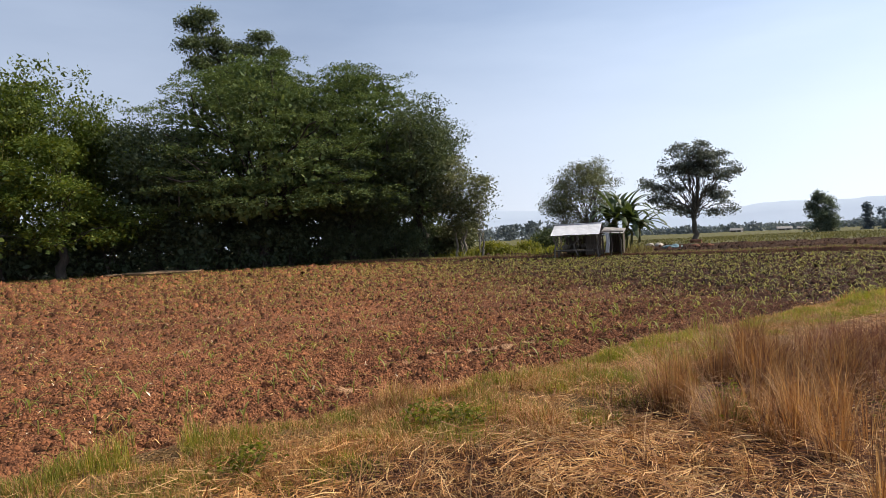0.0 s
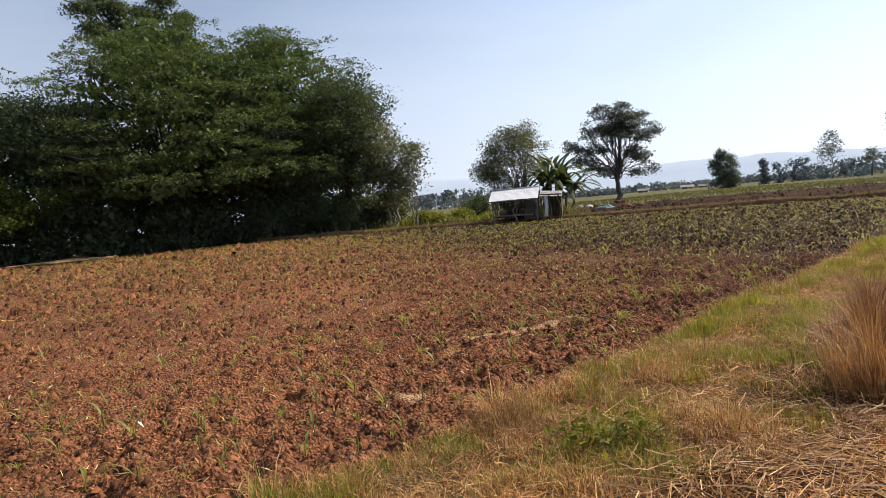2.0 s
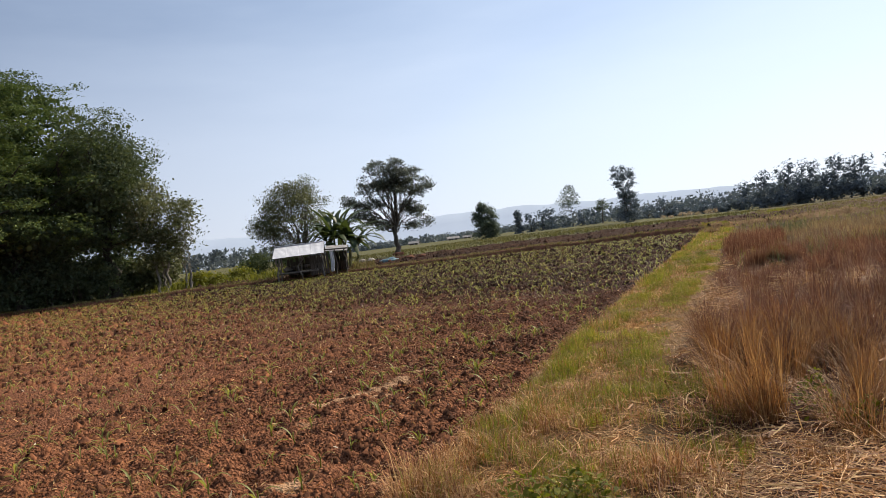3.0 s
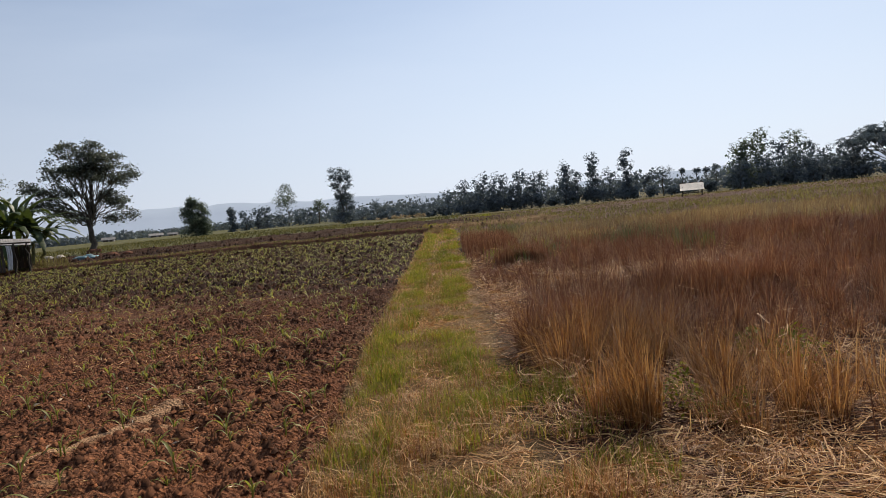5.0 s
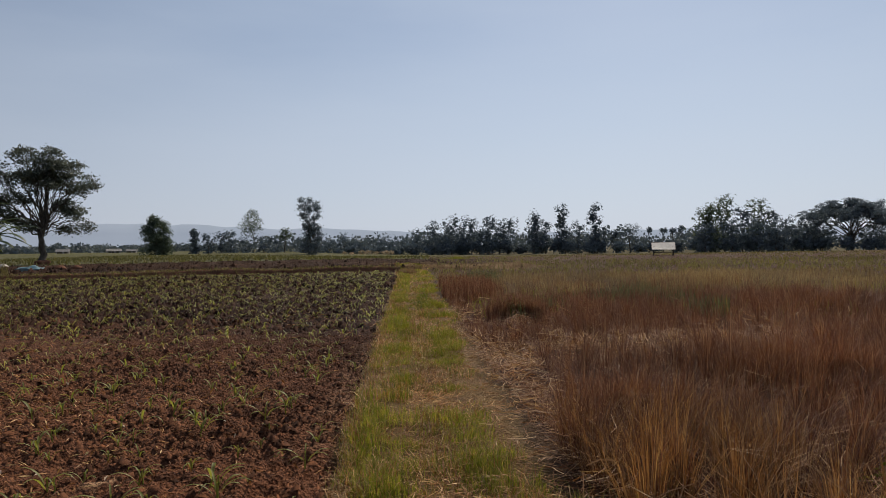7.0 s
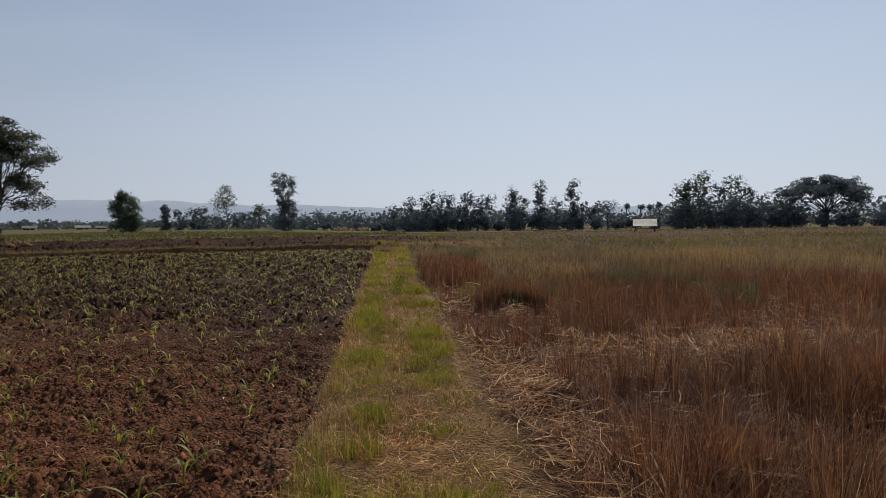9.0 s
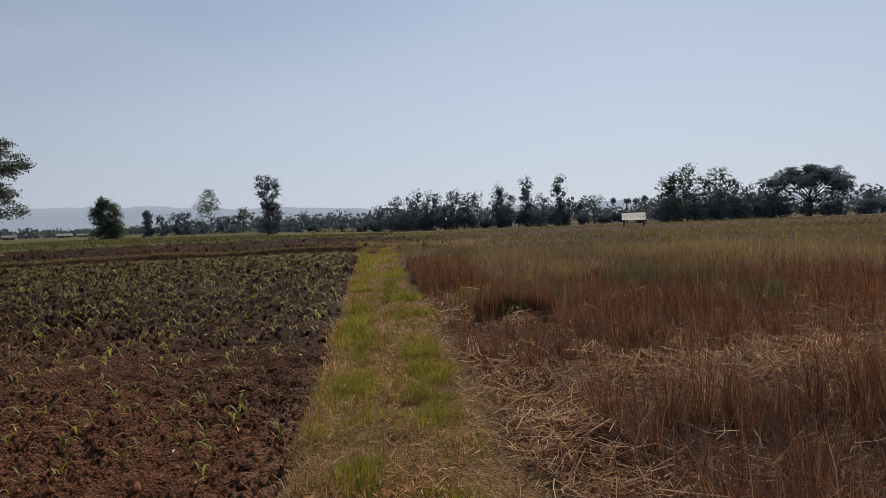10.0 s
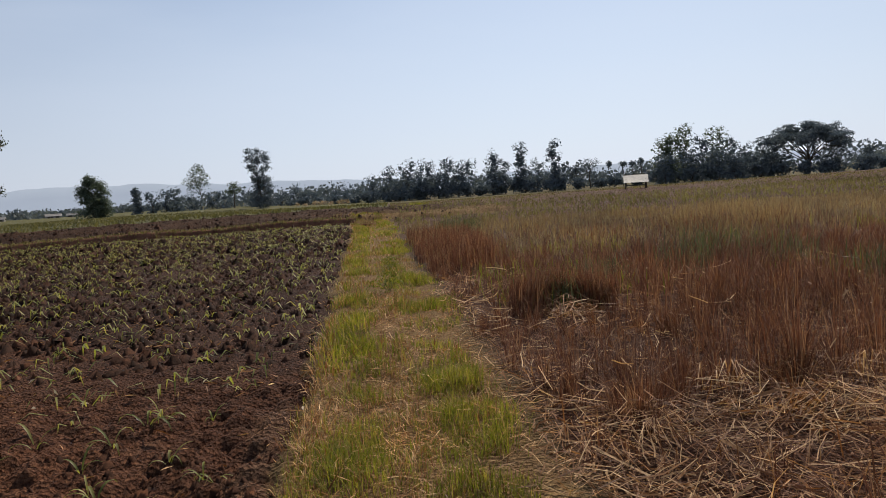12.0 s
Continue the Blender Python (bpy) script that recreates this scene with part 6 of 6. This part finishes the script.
def corn_plant(rng, h, leaves_n, fine):
    """A seedling: a short stalk and arching strap leaves."""
    out = []
    steps = 6 if fine else 3
    for k in range(leaves_n):
        a = k * 2.6 + rng.uniform(-0.5, 0.5)
        L, w = h * rng.uniform(0.8, 1.4), h * rng.uniform(0.05, 0.09)
        t = np.linspace(0, 1, steps)
        rise = radians(rng.uniform(55, 82)) - radians(rng.uniform(70, 140)) * t**1.4
        px = np.cumsum(np.cos(rise)) * L / steps
        pz = np.cumsum(np.sin(rise)) * L / steps + h * 0.12 * k / leaves_n
        ww = w * np.sin(np.pi * (0.12 + 0.86 * t)) / 2
        c, s = math.cos(a), math.sin(a)
        mid = np.stack([px * c, px * s, pz], -1)
        side = np.array([-s, c, 0.0])
        if not fine:
            v = np.stack([mid - side * ww[:, None], mid + side * ww[:, None]], 1).reshape(-1, 3)
            i = np.arange(steps - 1)
            out.append((v, np.stack([i * 2, i * 2 + 2, i * 2 + 3, i * 2 + 1], -1)))
            continue
        v = np.stack([mid - side * ww[:, None] + np.array([0, 0, 1]) * ww[:, None] * 0.4, mid, mid + side * ww[:, None] + np.array([0, 0, 1]) * ww[:, None] * 0.4], 1).reshape(-1, 3)
        i, j = np.meshgrid(np.arange(steps - 1), np.arange(2), indexing="ij")
        f = np.stack([i * 3 + j, (i + 1) * 3 + j, (i + 1) * 3 + j + 1, i * 3 + j + 1], -1).reshape(-1, 4)
        out.append((v, f))
    return out


def corn():
    rng = np.random.default_rng(560)
    places = []
    for row in np.arange(-47, -1.15, 0.55):
        for y in np.arange(-3, 48, 0.2):
            x, yy = row + rng.normal(0, 0.1), y + rng.normal(0, 0.09)
            if rng.random() < 0.2:
                continue
            if x < track_left(yy) - 0.12 and yy < field_back(x) - 0.5 and x > field_left(yy) + 0.6:
                places.append((x, yy))
    p = np.array(places)
    z = ground_height(p[:, 0], p[:, 1]) + 0.005
    lush = 0.86 + 0.2 * ramped(p[:, 1] - 0.25 * p[:, 0], 3, 22)
    keep = rng.random(len(p)) < np.clip(lush, 0, 1)
    p, z, lush = p[keep], z[keep], lush[keep]
    gap = route_gap(p[:, 0], p[:, 1])
    order = np.argsort(gap)
    close, rest = order[:260], order[260:]
    # single seedlings beside the track
    models = []
    for k in range(7):
        g = np.random.default_rng(570 + k)
        ob = thing("corn_seedling", pose(*p[close[k]], z[close[k]]), "young corn seedling with arching yellow-green leaves in red soil", "seedling", "corn seedlings")
        st, rr = limb(g, (0, 0, -0.02), (0, 0, 0.09), 0.006, 0.004, 0, 4)
        part("stalk", raw_mesh("stalk", *tube(st, rr, 5), CORN_LEAF, True), ob)
        for v, f in corn_plant(g, g.uniform(0.14, 0.23), g.integers(3, 6), True):
            part("leaf", raw_mesh("leaf", v, f, CORN_LEAF, True), ob)
        models.append(ob)
    for k, i in enumerate(close[7:]):
        s = rng.uniform(0.75, 1.35) * min(1, lush[i] + 0.25)
        copy_thing(models[k % 7], pose(*p[i], z[i], 0, 0, rng.uniform(0, 360)) @ Matrix.Scale(s, 4))
    # the rest of the crop
    kits = [[joined(corn_plant(np.random.default_rng(590 + k), 0.22, 4, True)) for k in range(9)], [joined(corn_plant(np.random.default_rng(600 + k), 0.26, 3, False)) for k in range(9)]]
    out = []
    for i in rest:
        far = gap[i] > 5
        v, f = kits[int(far)][rng.integers(9)]
        a, s = rng.uniform(0, 6.3), rng.uniform(0.65, 1.25) * lush[i] * (1.0 if not far else 0.98)
        c, q = math.cos(a) * s, math.sin(a) * s
        out.append((np.stack([v[:, 0] * c - v[:, 1] * q + p[i, 0], v[:, 0] * q + v[:, 1] * c + p[i, 1], v[:, 2] * s + z[i]], -1), f))
    stuff("corn_crop", out, CORN_LEAF, "young corn seedlings over the ploughed field", "crop")


corn()


def clods():
    """Lumps of turned earth, and pale dead leaf flakes among them."""
    rng = np.random.default_rng(620)
    ridge = np.array([(1, -0.8, -0.4), (1, 0.8, -0.4), (-1, 0.8, -0.4), (-1, -0.8, -0.4), (0.5, 0.1, 0.8), (-0.5, -0.1, 0.9)])
    tri = np.array([(0, 1, 4), (1, 2, 5), (1, 5, 4), (2, 3, 5), (3, 0, 4), (3, 4, 5)])
    xs, ys, ss = [], [], []
    for x0, x1, y0, y1, d, size in ((-4.6, -0.9, -0.5, 12, 360, 0.0138), (-9, -4.6, -2, 15, 100, 0.022), (-14, -9, -3, 20, 66, 0.03), (-5.5, -1.3, 14, 24, 70, 0.03), (-14, -5.5, 15, 24, 48, 0.043), (-26, -14, -4, 28, 22, 0.055), (-14, -1.3, 24, 36, 26, 0.058), (-44, -26, -4, 38, 6, 0.095), (-26, -2, 28, 45, 9, 0.075), (-32, 3, 41, 70, 6, 0.045)):
        x, y = scatter(rng, x0, x1, y0, y1, d)
        keep = (kinds(x, y)[0] > 0.6) & (trodden(x, y) < 0.35) & (rng.random(len(x)) < 0.3 + ramped(lattice_noise(x, y, 1.1, 71), 0.3, 0.65))
        xs.append(x[keep]), ys.append(y[keep]), ss.append(size * np.exp(np.clip(rng.normal(0, 0.45, keep.sum()), -1, 0.6)))
    x, y, s = np.concatenate(xs), np.concatenate(ys), np.concatenate(ss)
    n = len(x)
    a = rng.uniform(0, 6.3, n)
    sh = ridge[None] * rng.uniform(0.7, 1.25, (n, 6))[:, :, None] * (s[:, None] * np.stack([rng.uniform(0.8, 1.5, n), rng.uniform(0.8, 1.5, n), rng.uniform(0.8, 1.5, n)], -1))[:, None]
    sh = sh + rng.normal(0, 0.22, sh.shape) * s[:, None, None]
    sh = np.stack([sh[..., 0] * np.cos(a)[:, None] - sh[..., 1] * np.sin(a)[:, None], sh[..., 0] * np.sin(a)[:, None] + sh[..., 1] * np.cos(a)[:, None], sh[..., 2]], -1)
    v = (sh + np.stack([x, y, ground_height(x, y) + s * 0.2], -1)[:, None]).reshape(-1, 3)
    f = (tri[None] + (np.arange(n) * 6)[:, None, None]).reshape(-1, 3)
    stuff("soil_clods", [(v, f)], CLOD, "lumps of turned red-brown soil", "soil")
    bits = []
    for x0, x1, y0, y1, d, s in ((-6, -1.0, -3, 9, 110, 1.0), (-13, -6, -4, 14, 34, 1.4), (-30, -13, -6, 24, 7, 2.2), (-6, -1.4, 9, 18, 26, 1.3), (-46, -24, -4, 30, 6, 3.2), (-24, -12, -4, 12, 7, 2.4)):
        x, y = scatter(rng, x0, x1, y0, y1, d)
        keep = (kinds(x, y)[0] > 0.5) & (rng.random(len(x)) < 0.1 + 0.9 * ramped(lattice_noise(x, y, 0.9, 73), 0.3, 0.7))
        x, y = x[keep], y[keep]
        n = len(x)
        bits.append(leaves(np.stack([x, y, ground_height(x, y) + 0.02 * s], -1), rng.uniform(0.03, 0.11, n) * s, rng.normal(0, 0.5, (n, 3)) + np.array([0, 0, 1.0]), rng.normal(size=(n, 3)), 0.12, 0.05))
    stuff("crop_litter", bits, STRAW, "short bits of old straw mixed into the soil", "litter")
    x, y = scatter(rng, -12, -1.4, -2, 20, 4.0)
    keep = (kinds(x, y)[0] > 0.5) & (rng.random(len(x)) < 0.25 + 0.75 * (y - 0.3 * x < 9))
    x, y = x[keep], y[keep]
    n = len(x)
    pos = np.stack([x, y, ground_height(x, y) + 0.022], -1)
    flakes = leaves(pos, rng.uniform(0.025, 0.09, n), rng.normal(0, 0.6, (n, 3)) + np.array([0, 0, 1.0]), rng.normal(size=(n, 3)), 0.28, 0.12)
    stuff("leaf_flakes", [flakes], HUSK, "pale dead leaf flakes scattered on the soil", "litter")


clods()
